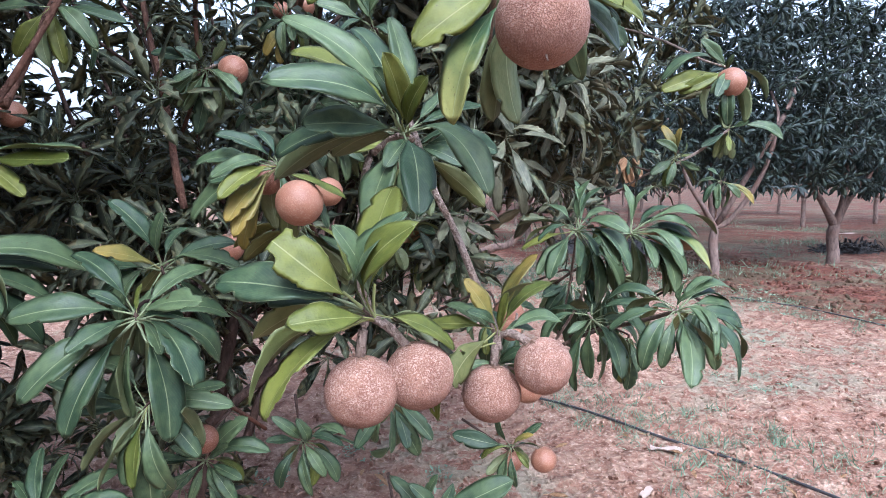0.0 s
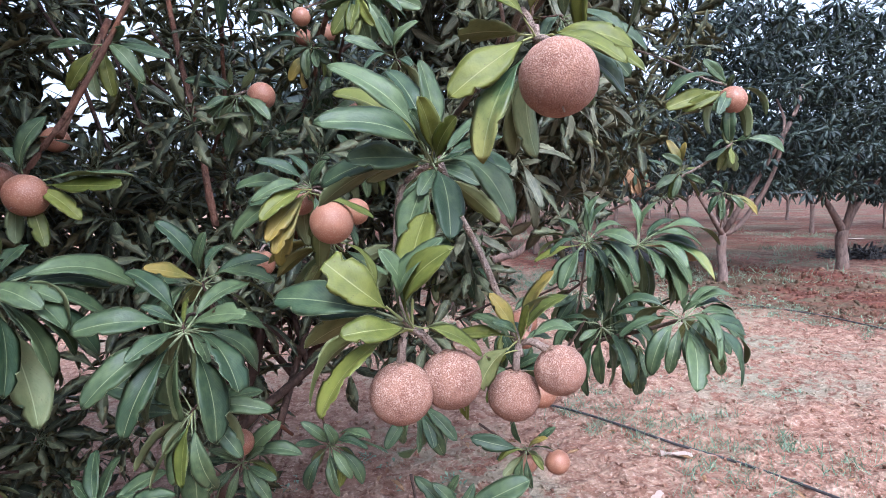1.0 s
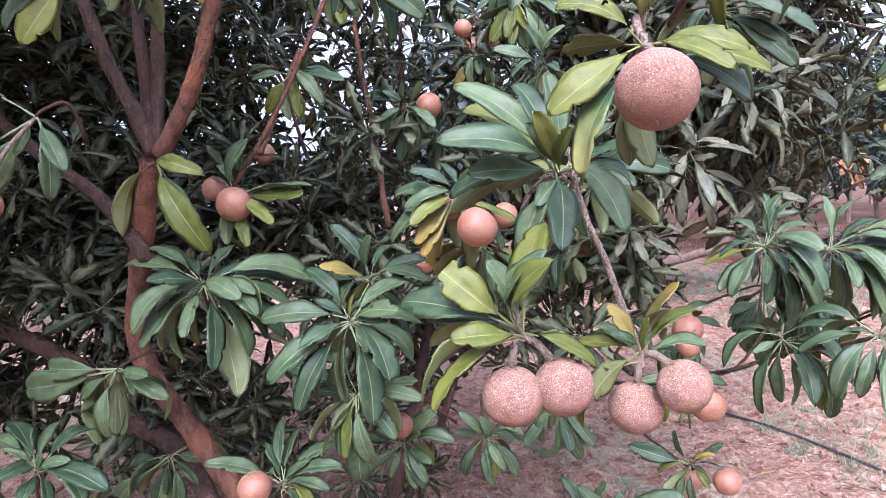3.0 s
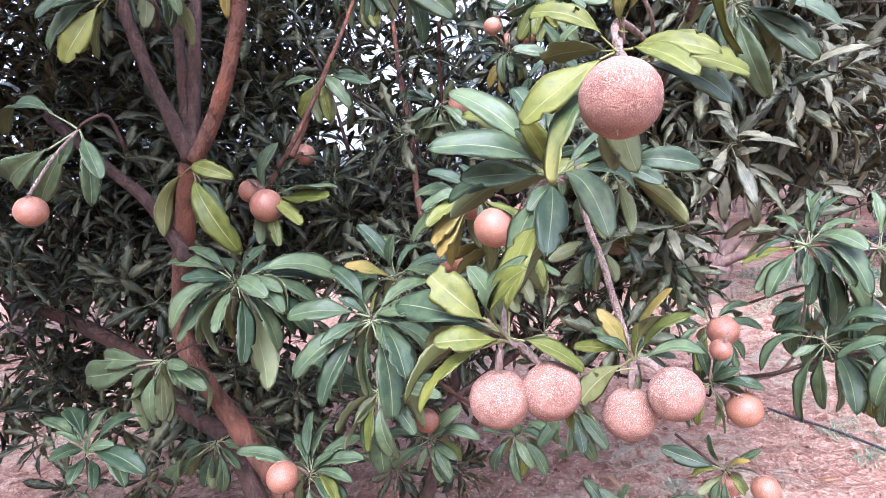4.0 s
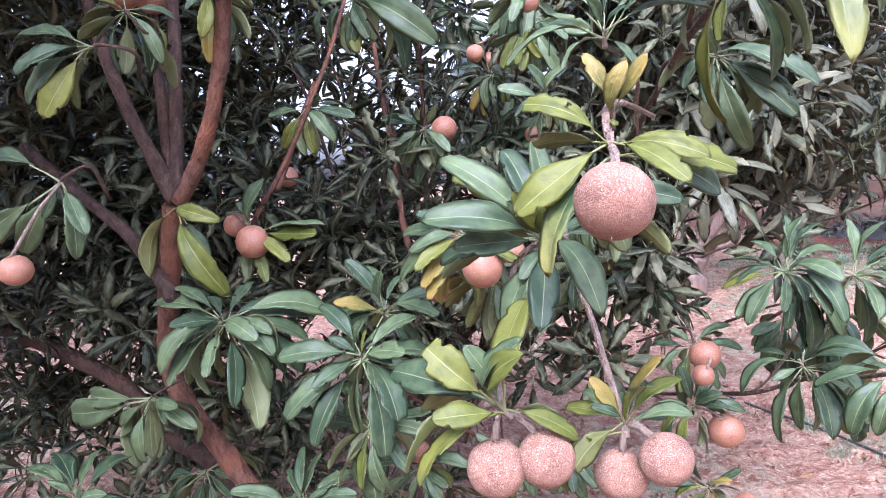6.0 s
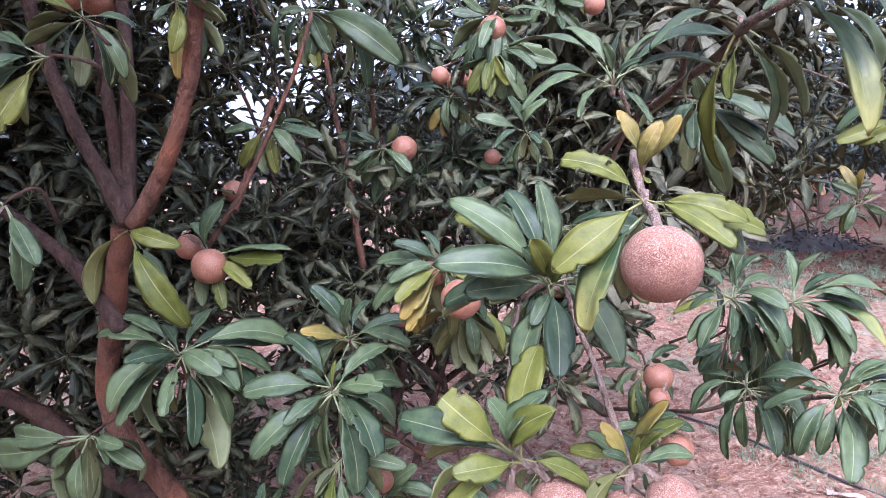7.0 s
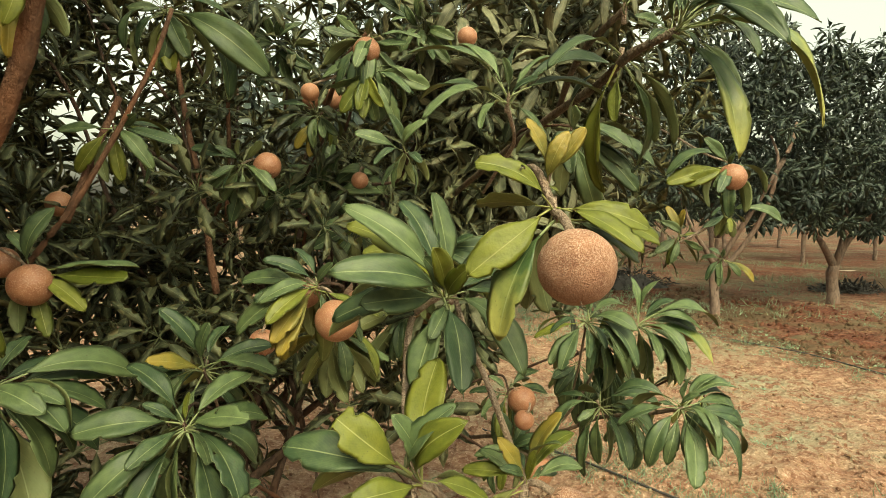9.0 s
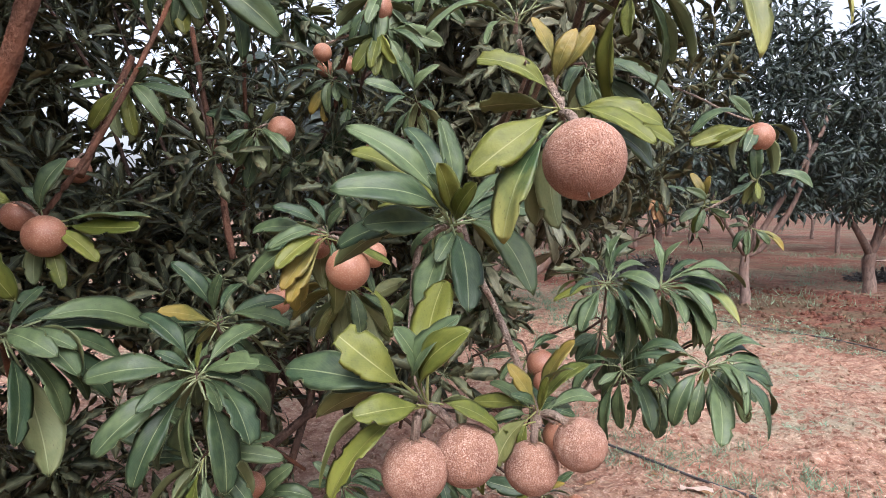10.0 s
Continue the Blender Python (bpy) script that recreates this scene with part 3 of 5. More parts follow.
for k in range(1500):
    if k >= 1100:
        s = r.random()
        x, y = 0.5 + 2.2 * s + r.gauss(0, 0.5), 6.2 + 2.6 * s + r.gauss(0, 0.9)
    elif k < 70:
        s = r.random()
        x, y = 2.3 + 1.3 * s + r.gauss(0, 0.2), 6.6 - 2.1 * s + r.gauss(0, 0.2)
    elif k < 220:
        s = r.random()
        x, y = 0.55 + 1.1 * s + r.gauss(0, 0.22), 3.15 - 0.9 * s + r.gauss(0, 0.22)
    else:
        x, y = scatter(r, 1.4)
        if noise.noise(Vector((x * 1.3, y * 1.3, 3))) < 0.12:
            continue
    tall = r.uniform(0.015, 0.075) * (1.6 if k >= 1100 else 1.0)
    for _ in range(r.randrange(10, 30)):
        things.append((0, Matrix.Translation((x + r.gauss(0, 0.035), y + r.gauss(0, 0.035), ground_height(x, y) - 0.003)) @ Euler((r.gauss(0, 0.6), r.gauss(0, 0.6), r.uniform(0, 6))).to_matrix().to_4x4() @ Matrix.Diagonal((tall * 1.2, tall, tall * r.uniform(0.5, 1.1), 1))))
tagged(bulk("grass_tufts", [blade()], [GRASS], things, None), "sparse dusty green weeds and grass on bare soil", "grass")


things = []
for k in range(900):
    # taller weeds between the rows farther off
    x, y = r.uniform(-0.5, 9.5), r.uniform(7.0, 17.0)
    if noise.noise(Vector((x * 0.6, y * 0.6, 21))) < -0.05:
        continue
    tall = r.uniform(0.05, 0.16)
    for _ in range(r.randrange(7, 16)):
        things.append((0, Matrix.Translation((x + r.gauss(0, 0.1), y + r.gauss(0, 0.1), ground_height(x, y) - 0.005)) @ Euler((r.gauss(0, 0.6), r.gauss(0, 0.6), r.uniform(0, 6))).to_matrix().to_4x4() @ Matrix.Diagonal((tall * 1.3, tall, tall * r.uniform(0.5, 1.1), 1))))
tagged(bulk("far_weeds", [blade()], [GRASS], things, None), "dusty weeds scattered between the orchard rows", "weeds")
things = []
for k in range(900):
    x, y = (scatter(r, 1.5) if k % 3 else (2.2 + 1.6 * r.random(), 4.6 + 2.4 * r.random()))
    if noise.noise(Vector((x * 0.9, y * 0.9, 8))) < 0.02:
        continue
    for _ in range(r.randrange(5, 14)):
        a = r.uniform(0, 6.28)
        d = Vector((math.cos(a), math.sin(a), r.uniform(0.1, 0.9)))
        q = Vector((x + r.gauss(0, 0.03), y + r.gauss(0, 0.03), ground_height(x, y) + 0.002))
        things.append((r.randrange(2), leaf_pose(q, d, Vector((0, 0, 1)) + d * 0.1, r.uniform(0.012, 0.035), 1.6)))
tagged(bulk("creeping_weeds", TINY_LEAVES, [GRASS, GRASS], things, None), "low dusty weeds spread in patches over soil", "weeds")


def hose(pts, label):
    line = [(x, y, ground_height(x, y) + 0.008) for x, y in pts]
    return tagged(new("irrigation_hose", tube("irrigation_hose", line, 0.0062, 0.0062, HOSE, 8, 0.0)), label, "hose", "irrigation hoses")


hose([(-0.6, 4.4), (0.05, 3.55), (0.36, 3.2), (0.60, 2.96), (0.79, 2.74), (0.98, 2.56), (1.2, 2.37), (1.37, 2.11), (1.6, 1.75), (1.9, 1.2), (2.4, 0.2)], "thin black irrigation hose lying across pinkish soil")
hose([(1.2, 9.3), (2.0, 7.3), (2.45, 6.5), (2.86, 5.85), (3.1, 5.5), (3.3, 5.2), (3.47, 4.67), (3.8, 3.9), (4.4, 2.6)], "thin black irrigation hose lying beside the tilled strip")


def scrap(x, y, w, h, turn, seed):
    rr = random.Random(seed)
    v, f = [], []
    for j in range(4):
        for i in range(6):
            v.append(((i / 5 - 0.5) * w, (j / 3 - 0.5) * h * (1 - 0.5 * abs(i / 5 - 0.5)), 0.012 + rr.uniform(0, 0.012)))
    v += [(a, b, c - 0.004) for a, b, c in v]
    for k in (0, 24):
        for j in range(3):
            for i in range(5):
                q = [k + j * 6 + i, k + j * 6 + i + 1, k + j * 6 + i + 7, k + j * 6 + i + 6]
                f.append(tuple(q if not k else q[::-1]))
    ob = new("scrap", mesh_of("scrap", v, f, [PALE]))
    ob.matrix_world = pose(x, y, ground_height(x, y), 0, 0, turn)
    return tagged(ob, "crumpled pale scrap lying on the soil", "litter", "pale scraps")


scrap(0.93, 2.43, 0.13, 0.04, -10, 1)
scrap(8.7, 13.0, 0.5, 0.2, 15, 2)
scrap(0.72, 2.05, 0.08, 0.03, 50, 3)


def litter_heap(x, y, wide, deep, high, seed, label):
    """A low heap of dark leaf litter: a mound with loose leaves over it."""
    rr = random.Random(seed)
    ob = tagged(new("litter_heap"), label, "heap", "litter heaps")
    ob.location = (x, y, 0)
    n, m, v, f = 26, 12, [], []
    for j in range(m + 1):
        for i in range(n):
            an, q = 2 * math.pi * i / n, j / m
            edge = 1 + 0.22 * noise.noise(Vector((math.cos(an) * 1.6 + seed, math.sin(an) * 1.6, 0.4)))
            px, py = wide * q * edge * math.cos(an), deep * q * edge * math.sin(an)
            v.append((px, py, high * (1 - q * q) * (0.75 + 0.9 * noise.noise(Vector((px * 3.5, py * 3.5, seed)))) + ground_height(x + px, y + py) - 0.03 * q))
    for j in range(m):
        for i in range(n):
            f.append((j * n + i, j * n + (i + 1) % n, (j + 1) * n + (i + 1) % n, (j + 1) * n + i))
    part("mound", mesh_of("mound", v, f, [LITTER]), ob)
    bits = []
    for _ in range(420):
        an, q = rr.uniform(0, 6.28), rr.random() ** 0.5
        px, py = wide * q * math.cos(an), deep * q * math.sin(an)
        turn = Euler((rr.gauss(0, 0.6), rr.gauss(0, 0.6), rr.uniform(0, 6))).to_matrix().to_4x4()
        bits.append((rr.randrange(3), Matrix.Translation((px, py, high * (1 - q * q) * 0.95 + 0.02)) @ turn @ Matrix.Scale(rr.uniform(0.10, 0.2), 4)))
    bulk("litter", FAR_LEAVES, [LITTER, LITTER], bits, ob)
    return ob


litter_heap(2.75, 10.1, 1.15, 0.55, 0.26, 3, "low dark heap of rotted leaf litter on soil")
litter_heap(6.5, 9.6, 0.55, 0.3, 0.07, 5, "thin dark patch of leaf litter on soil")


# ---- the fruiting tree ----
tree = tagged(new("sapodilla_tree"), "fruiting sapodilla tree with leathery green leaf whorls", "tree")
tree.location = (-0.585, 0.976, 0.0)
bpy.context.view_layer.update()
BACK = tree.matrix_world.inverted()


def on_tree(ob):
    ob.matrix_parent_inverse = BACK
    return ob


branch_count = 0


def branch(pts, radius, name="branch", thin=0.8, label="", mat=None):
    global branch_count
    branch_count += 1
    mat = mat or (TWIG if radius < 0.0045 else BARK)
    return on_tree(part(name, tube(name, pts, radius, radius * thin, mat, 12 if radius > 0.006 else 8, 0.14, 5, branch_count), tree, label))


cluster_count = 0
SHOOTS = []


def cluster(c, leaves, arching=False, twig=True, broad=1.0):
    """A shoot tip with its leaves: way round, way up, length in cm, roll about itself, tone and, where they are plain, its arch and breadth."""
    global cluster_count
    cluster_count += 1
    rr = random.Random(cluster_count)
    c = Vector(c)
    ways = [Vector((math.cos(radians(a)) * math.cos(radians(e)), math.sin(radians(a)) * math.cos(radians(e)), math.sin(radians(e)))) for a, e, *_ in leaves]
    axis = sum(ways, Vector((0, -0.6, 1.2))).normalized()
    SHOOTS.append(c)
    line = [c + axis * 0.008, c, c - axis * 0.015]
    if twig:
        # the twig runs back into the crown
        home = Vector((-0.45, 1.45, 0.95 if c.z < 1.2 else 1.3)) - c
        reach = min(0.13 if c.y > 0.72 else 0.04, home.length * 0.6)
        line += [c - axis * 0.05 + home.normalized() * reach * 0.35 + Vector((rr.gauss(0, 0.012), 0, -0.015)), c + home.normalized() * reach + Vector((0, 0.03, -0.03))]
    shoot = on_tree(part("shoot", tube("shoot", line, 0.0016, 0.0030, SHADEBARK if twig else TWIG, 7, 0.25, 4, cluster_count), tree))
    more = []
    if (twig and c.y > 0.56 or c.y > 0.9) and len(leaves) > 4:
        # the older leaves at the back of the whorl hang down
        mean = sum(q[2] for q in leaves) / len(leaves)
        more = [(rr.uniform(-20, 200) if k % 2 else rr.uniform(-180, 180), rr.uniform(-60, 5) if k % 2 else rr.uniform(-85, -40), mean * rr.uniform(0.85, 1.1), rr.uniform(-50, 50), rr.choice("gggggo")) for k in range(6 + len(leaves) // 4)]
        ways = ways + [Vector((math.cos(radians(a)) * math.cos(radians(e)), math.sin(radians(a)) * math.cos(radians(e)), math.sin(radians(e)))) for a, e, *_ in more]
    for (a, e, cm, roll, tone, *arch), d in zip(list(leaves) + more, ways):
        u = Vector((0, 0, 1)) - d * d.z
        n = Matrix.Rotation(radians(roll), 3, d) @ (u.normalized() if u.length > 0.01 else Vector((0, -1, 0)))
        length = cm / 100
        wide = rr.uniform(0.82, 1.08) * (1.0 if twig or c.y > 0.7 else 1.05) * broad
        bent = arch[0] if arch else rr.choice((1, 2, 3, 4, 5) if arching or twig else (0, 1, 2, 3, 4))
        ob = part("leaf", LEAVES[tone[0], bent, "x" in tone], shoot)
        wide = arch[1] if len(arch) > 1 else wide
        ob.matrix_basis = leaf_pose(c + axis * rr.uniform(-0.008, 0.008), d, n, length, wide)
    return shoot


branch([(-0.585, 0.976, -0.06), (-0.605, 0.966, 0.06), (-0.655, 0.936, 0.209), (-0.685, 0.916, 0.368)], 0.034, "trunk", 0.72, "reddish brown sapodilla trunk")
branch([(-0.70, 1.20, -0.06), (-0.64, 1.28, 0.25), (-0.57, 1.36, 0.55), (-0.52, 1.42, 0.85)], 0.024, "trunk", 0.6, "dark grey brown sapodilla trunk", SHADEBARK)

branch([(-0.064, 0.463, 1.040), (-0.078, 0.500, 1.071), (-0.083, 0.560, 1.118), (-0.079, 0.585, 1.168), (-0.062, 0.590, 1.188), (-0.045, 0.610, 1.198), (-0.050, 0.800, 1.197), (-0.093, 1.100, 1.176)], 0.0040)
branch([(0.049, 0.543, 1.001), (0.027, 0.570, 1.054), (0.007, 0.600, 1.103), (-0.010, 0.620, 1.136), (-0.026, 0.640, 1.182), (-0.046, 0.720, 1.234)], 0.0040)
branch([(0.057, 0.442, 1.295), (0.050, 0.460, 1.321), (0.048, 0.500, 1.337), (0.052, 0.600, 1.346), (0.064, 0.850, 1.346)], 0.0040)
branch([(0.205, 0.560, 1.490), (0.184, 0.570, 1.481), (0.163, 0.600, 1.471), (0.145, 0.660, 1.452), (0.117, 0.740, 1.436), (0.097, 0.820, 1.423), (0.060, 1.000, 1.398), (-0.034, 1.400, 1.323)], 0.0047, thin=1.25, mat=BOUGH)
branch([(0.150, 0.570, 1.514), (0.137, 0.590, 1.503), (0.126, 0.640, 1.493), (0.120, 0.700, 1.474), (0.116, 0.760, 1.438)], 0.0036, thin=1.2, mat=BOUGH)
branch([(0.040, 0.700, 1.426), (0.052, 0.740, 1.390), (0.039, 0.850, 1.359), (0.027, 1.000, 1.328)], 0.0030)
branch([(0.425, 1.060, 0.912), (0.375, 1.140, 0.872), (0.312, 1.250, 0.825), (0.229, 1.300, 0.771), (0.131, 1.500, 0.686), (-0.056, 1.800, 0.562), (-0.329, 1.950, 0.556), (-0.623, 2.050, 0.631)], 0.0042, thin=1.4, mat=BOUGH)
branch([(0.393, 1.240, 1.041), (0.366, 1.280, 1.004), (0.333, 1.320, 0.948), (0.292, 1.360, 0.836), (0.235, 1.420, 0.731), (0.158, 1.480, 0.696)], 0.0040)
branch([(0.276, 1.240, 1.047), (0.284, 1.300, 0.990), (0.284, 1.360, 0.890), (0.266, 1.400, 0.771)], 0.0030)
branch([(-0.763, 0.718, 1.257), (-0.799, 0.736, 1.194), (-0.840, 0.756, 1.110), (-0.878, 0.777, 1.032), (-0.909, 0.791, 0.961), (-0.915, 0.803, 0.883), (-0.890, 0.820, 0.803), (-0.854, 0.841, 0.732), (-0.817, 0.862, 0.654), (-0.768, 0.886, 0.556), (-0.712, 0.905, 0.446), (-0.685, 0.916, 0.348)], 0.0185, thin=1.25)
branch([(-0.730, 0.690, 1.264), (-0.762, 0.690, 1.336), (-0.821, 0.700, 1.423), (-0.852, 0.690, 1.525), (-0.867, 0.680, 1.623), (-0.872, 0.660, 1.769)], 0.0128, mat=SHADEBARK)
branch([(-0.718, 0.690, 1.263), (-0.673, 0.690, 1.318), (-0.616, 0.680, 1.395), (-0.575, 0.670, 1.476), (-0.544, 0.660, 1.570), (-0.522, 0.660, 1.742)], 0.0136)
branch([(-0.738, 0.700, 1.270), (-0.752, 0.730, 1.358), (-0.769, 0.760, 1.465), (-0.797, 0.800, 1.581), (-0.841, 0.850, 1.711), (-0.881, 0.900, 1.958)], 0.0125, mat=SHADEBARK)
branch([(-0.728, 0.694, 1.262), (-0.755, 0.715, 1.325), (-0.800, 0.755, 1.425), (-0.845, 0.795, 1.520), (-0.915, 0.865, 1.700), (-0.975, 0.925, 1.880)], 0.0115, mat=SHADEBARK)
branch([(-0.768, 0.700, 1.081), (-0.931, 0.760, 1.192), (-1.126, 0.800, 1.289), (-1.323, 0.820, 1.408)], 0.0140, mat=SHADEBARK)
branch([(-0.830, 0.915, 0.430), (-0.960, 0.942, 0.601), (-1.107, 0.942, 0.669), (-1.258, 0.942, 0.789), (-1.480, 0.942, 0.866), (-1.788, 0.942, 0.935)], 0.0230, mat=SHADEBARK)
branch([(-0.700, 0.840, 1.200), (-0.675, 0.850, 1.239), (-0.632, 0.870, 1.309), (-0.599, 0.900, 1.391), (-0.569, 0.920, 1.464), (-0.542, 0.950, 1.550), (-0.533, 1.000, 1.648)], 0.0050)
branch([(-0.558, 1.250, 1.102), (-0.571, 1.250, 1.186), (-0.601, 1.300, 1.273), (-0.637, 1.350, 1.378), (-0.683, 1.400, 1.502), (-0.751, 1.500, 1.687)], 0.0080)
branch([(-0.647, 1.600, 1.693), (-0.653, 1.600, 1.579), (-0.652, 1.600, 1.463), (-0.660, 1.600, 1.316), (-0.671, 1.600, 1.120)], 0.0060)
branch([(0.687, 1.460, 1.420), (0.635, 1.500, 1.449), (0.568, 1.550, 1.502), (0.496, 1.700, 1.575), (0.377, 1.900, 1.644)], 0.0030)
branch([(0.828, 1.750, 1.300), (0.756, 1.750, 1.246), (0.675, 1.750, 1.201), (0.601, 1.800, 1.169), (0.545, 1.900, 1.118), (0.423, 2.100, 1.037)], 0.0040)
branch([(0.809, 1.750, 1.150), (0.826, 1.800, 1.082), (0.864, 1.900, 1.033)], 0.0030)
branch([(-0.213, 1.220, 1.672), (-0.297, 1.350, 1.620), (-0.378, 1.500, 1.469), (-0.441, 1.600, 1.214), (-0.510, 1.700, 0.952)], 0.0060)
branch([(-0.502, 1.270, 1.396), (-0.562, 1.350, 1.352), (-0.621, 1.400, 1.269)], 0.0050)
branch([(-0.428, 0.782, 0.969), (-0.442, 0.840, 0.933), (-0.465, 0.950, 0.857), (-0.453, 1.100, 0.745), (-0.420, 1.300, 0.592)], 0.0050)
branch([(-0.466, 0.958, 1.023), (-0.495, 1.050, 0.955), (-0.534, 1.200, 0.832)], 0.0040)
branch([(-0.242, 0.841, 1.174), (-0.246, 0.950, 1.147), (-0.245, 1.100, 1.051), (-0.260, 1.400, 0.888)], 0.0050)
branch([(-0.675, 0.721, 1.039), (-0.735, 0.800, 0.980), (-0.799, 0.900, 0.868)], 0.0050)
branch([(-0.672, 0.900, 1.272), (-0.671, 0.950, 1.340), (-0.666, 1.000, 1.422), (-0.659, 1.050, 1.501)], 0.0070)

cluster((-0.042, 0.580, 1.199), [
    (-161, 42, 14.7, -65, "g", 4), (178, 36, 14.0, -37, "o", 3), (-141, 14, 15.0, -61, "g", 4), (149, 62, 12.0, -20, "g", 3),
    (131, 77, 12.5, 7, "g", 1), (-142, 1, 11.0, -54, "g", 2), (-108, -28, 7.0, -23, "g", 2), (-170, -12, 12.4, -45, "g", 3),
    (179, -22, 13.5, 41, "g", 3), (-115, -46, 11.5, 10, "g", 2), (-79, -38, 13.0, -3, "g", 2, 0.95), (-51, -27, 14.0, 7, "g", 4, 0.85),
    (47, -12, 12.0, 43, "g", 4, 0.85), (50, 34, 11.0, 9, "g", 1), (37, 18, 11.0, 25, "g", 1), (-109, 36, 9.0, -98, "g", 1),
    (-98, 38, 10.0, -122, "o", 1), (-73, 31, 9.0, 119, "o", 2), (158, -5, 12.0, 34, "g", 3), (139, -8, 12.0, 34, "g", 2),
], True, twig=False)
cluster((-0.064, 0.463, 1.040), [
    (-174, 39, 10.1, -57, "ox", 1, 1.45), (-141, 5, 8.0, -39, "o", 2, 1.30), (-118, 61, 8.5, -91, "g", 3), (73, 64, 12.0, 0, "o", 2, 1.25),
    (64, 52, 12.0, -99, "g", 4), (-56, 49, 11.0, 76, "o", 4), (-43, 61, 10.0, 73, "g", 5), (173, 9, 13.0, -36, "g", 2, 1.10),
    (161, 3, 11.0, -22, "g", 2), (158, -13, 12.5, 47, "g", 3), (-141, -23, 12.0, 60, "o", 5), (-150, -39, 12.2, -10, "ox", 3),
    (162, -17, 11.5, 46, "o", 3), (27, -27, 9.0, 44, "o", 2), (46, -20, 7.0, -42, "g", 3),
], twig=False)
cluster((0.049, 0.543, 1.001), [
    (-148, 56, 7.0, -76, "y", 2), (5, 63, 8.6, 28, "y", 2), (153, 30, 6.5, -19, "g", 3), (-135, 30, 5.0, -61, "g", 3),
    (-71, 65, 5.5, 105, "o", 1), (-41, 53, 7.0, -15, "g", 4), (26, 36, 8.0, 10, "o", 3), (24, 8, 7.5, 19, "g", 4),
    (165, 0, 7.0, -28, "o", 1), (-129, -26, 8.0, 105, "ox", 2, 1.30), (-152, -48, 10.0, -1, "ox", 5), (42, -5, 5.5, 29, "gx", 2),
    (99, 15, 7.0, 16, "g", 2),
], twig=False)
cluster((0.057, 0.442, 1.295), [
    (-154, -34, 10.5, -50, "o", 2, 1.15), (179, 1, 7.6, 37, "ox", 1, 1.30), (-172, 27, 9.4, -59, "ox", 4), (-146, -58, 12.0, -12, "t", 3),
    (105, -60, 11.5, -15, "g", 1), (-15, -11, 8.3, 56, "o", 3), (-38, -24, 9.0, 39, "o", 2), (11, -11, 10.5, 56, "ox", 3),
    (22, -23, 10.0, 65, "g", 3), (83, -64, 11.5, -43, "g", 2),
], twig=False)
cluster((0.055, 0.470, 1.326), [
    (-158, 63, 5.7, -68, "y"), (-51, 63, 5.6, 114, "y"), (-16, 55, 5.6, 85, "y"), (-81, -19, 2.8, -12, "o"),
], twig=False)
cluster((-0.242, 0.841, 1.174), [
    (-156, 27, 9.6, -47, "g", 3), (145, 45, 8.0, -2, "g", 3), (-52, 38, 7.0, 109, "g", 2), (-137, -10, 10.5, -39, "g", 4),
    (-123, -23, 11.5, -30, "o", 3), (-123, -39, 12.0, -16, "y", 2), (-119, -49, 12.5, -14, "y", 2), (167, -65, 13.0, -72, "y", 2),
    (-66, -61, 6.8, -26, "g", 1), (90, -70, 14.0, 26, "o", 2), (175, 3, 12.0, -43, "g", 3), (-179, -31, 15.0, -48, "g", 3),
])
cluster((-0.428, 0.782, 0.969), [
    (167, 41, 13.0, -14, "g", 3), (-149, 4, 14.7, -42, "g", 3), (-138, -31, 16.3, -37, "g", 3), (-110, -12, 11.0, -20, "g", 2),
    (-124, -53, 16.8, -27, "g", 3), (-37, -66, 17.5, 0, "g", 2), (-38, -35, 8.0, -8, "gx", 2), (-36, -33, 16.5, -9, "gx", 4),
    (45, -38, 14.5, 46, "g", 4), (57, 26, 13.5, 17, "g", 3), (-22, 14, 13.0, 40, "gx", 2), (-24, 6, 9.0, 32, "g", 2),
    (56, -8, 15.0, 36, "g", 3), (-159, 34, 6.9, -31, "g", 2), (104, 46, 6.0, -39, "o", 1), (134, -71, 19.0, -111, "g", 2),
], True, broad=1.08)
cluster((-0.452, 0.915, 1.022), [
    (-158, 57, 12.6, -46, "g", 3), (-57, 56, 10.0, 125, "g", 2), (84, 32, 11.0, -6, "g", 3), (18, 19, 12.0, 39, "g", 3),
    (-122, 21, 11.5, -38, "y", 2), (-13, -2, 14.5, 19, "gx", 3), (139, 33, 13.0, 8, "g", 3), (70, -51, 13.0, 81, "g", 3),
    (166, -27, 14.0, -50, "g", 3), (166, -8, 15.0, -41, "g", 3),
])
cluster((-0.675, 0.721, 1.039), [
    (-176, 30, 12.0, -17, "g", 3), (-169, 12, 14.5, -24, "g", 3), (-93, 11, 12.0, -37, "g", 2), (-126, -32, 13.7, -31, "g", 5),
    (-71, -38, 12.0, 16, "gx", 2), (-47, -58, 15.5, -28, "g", 2), (12, -60, 14.9, 21, "g", 3), (-9, -23, 14.0, 6, "g", 3),
    (-2, -8, 11.0, 22, "g", 3), (69, 3, 12.0, 35, "g", 3), (61, -3, 17.0, 38, "g", 3), (88, 38, 10.5, 6, "gx", 2),
    (149, 29, 8.0, 17, "g", 2), (-88, -8, 6.0, -30, "g", 2), (-1, -43, 6.0, 14, "g", 2), (-16, -69, 20.1, -107, "g", 2),
    (39, -21, 16.0, 31, "g", 3), (32, -40, 17.0, 30, "g", 3), (47, -5, 20.0, 32, "g", 4),
], True, broad=1.08)
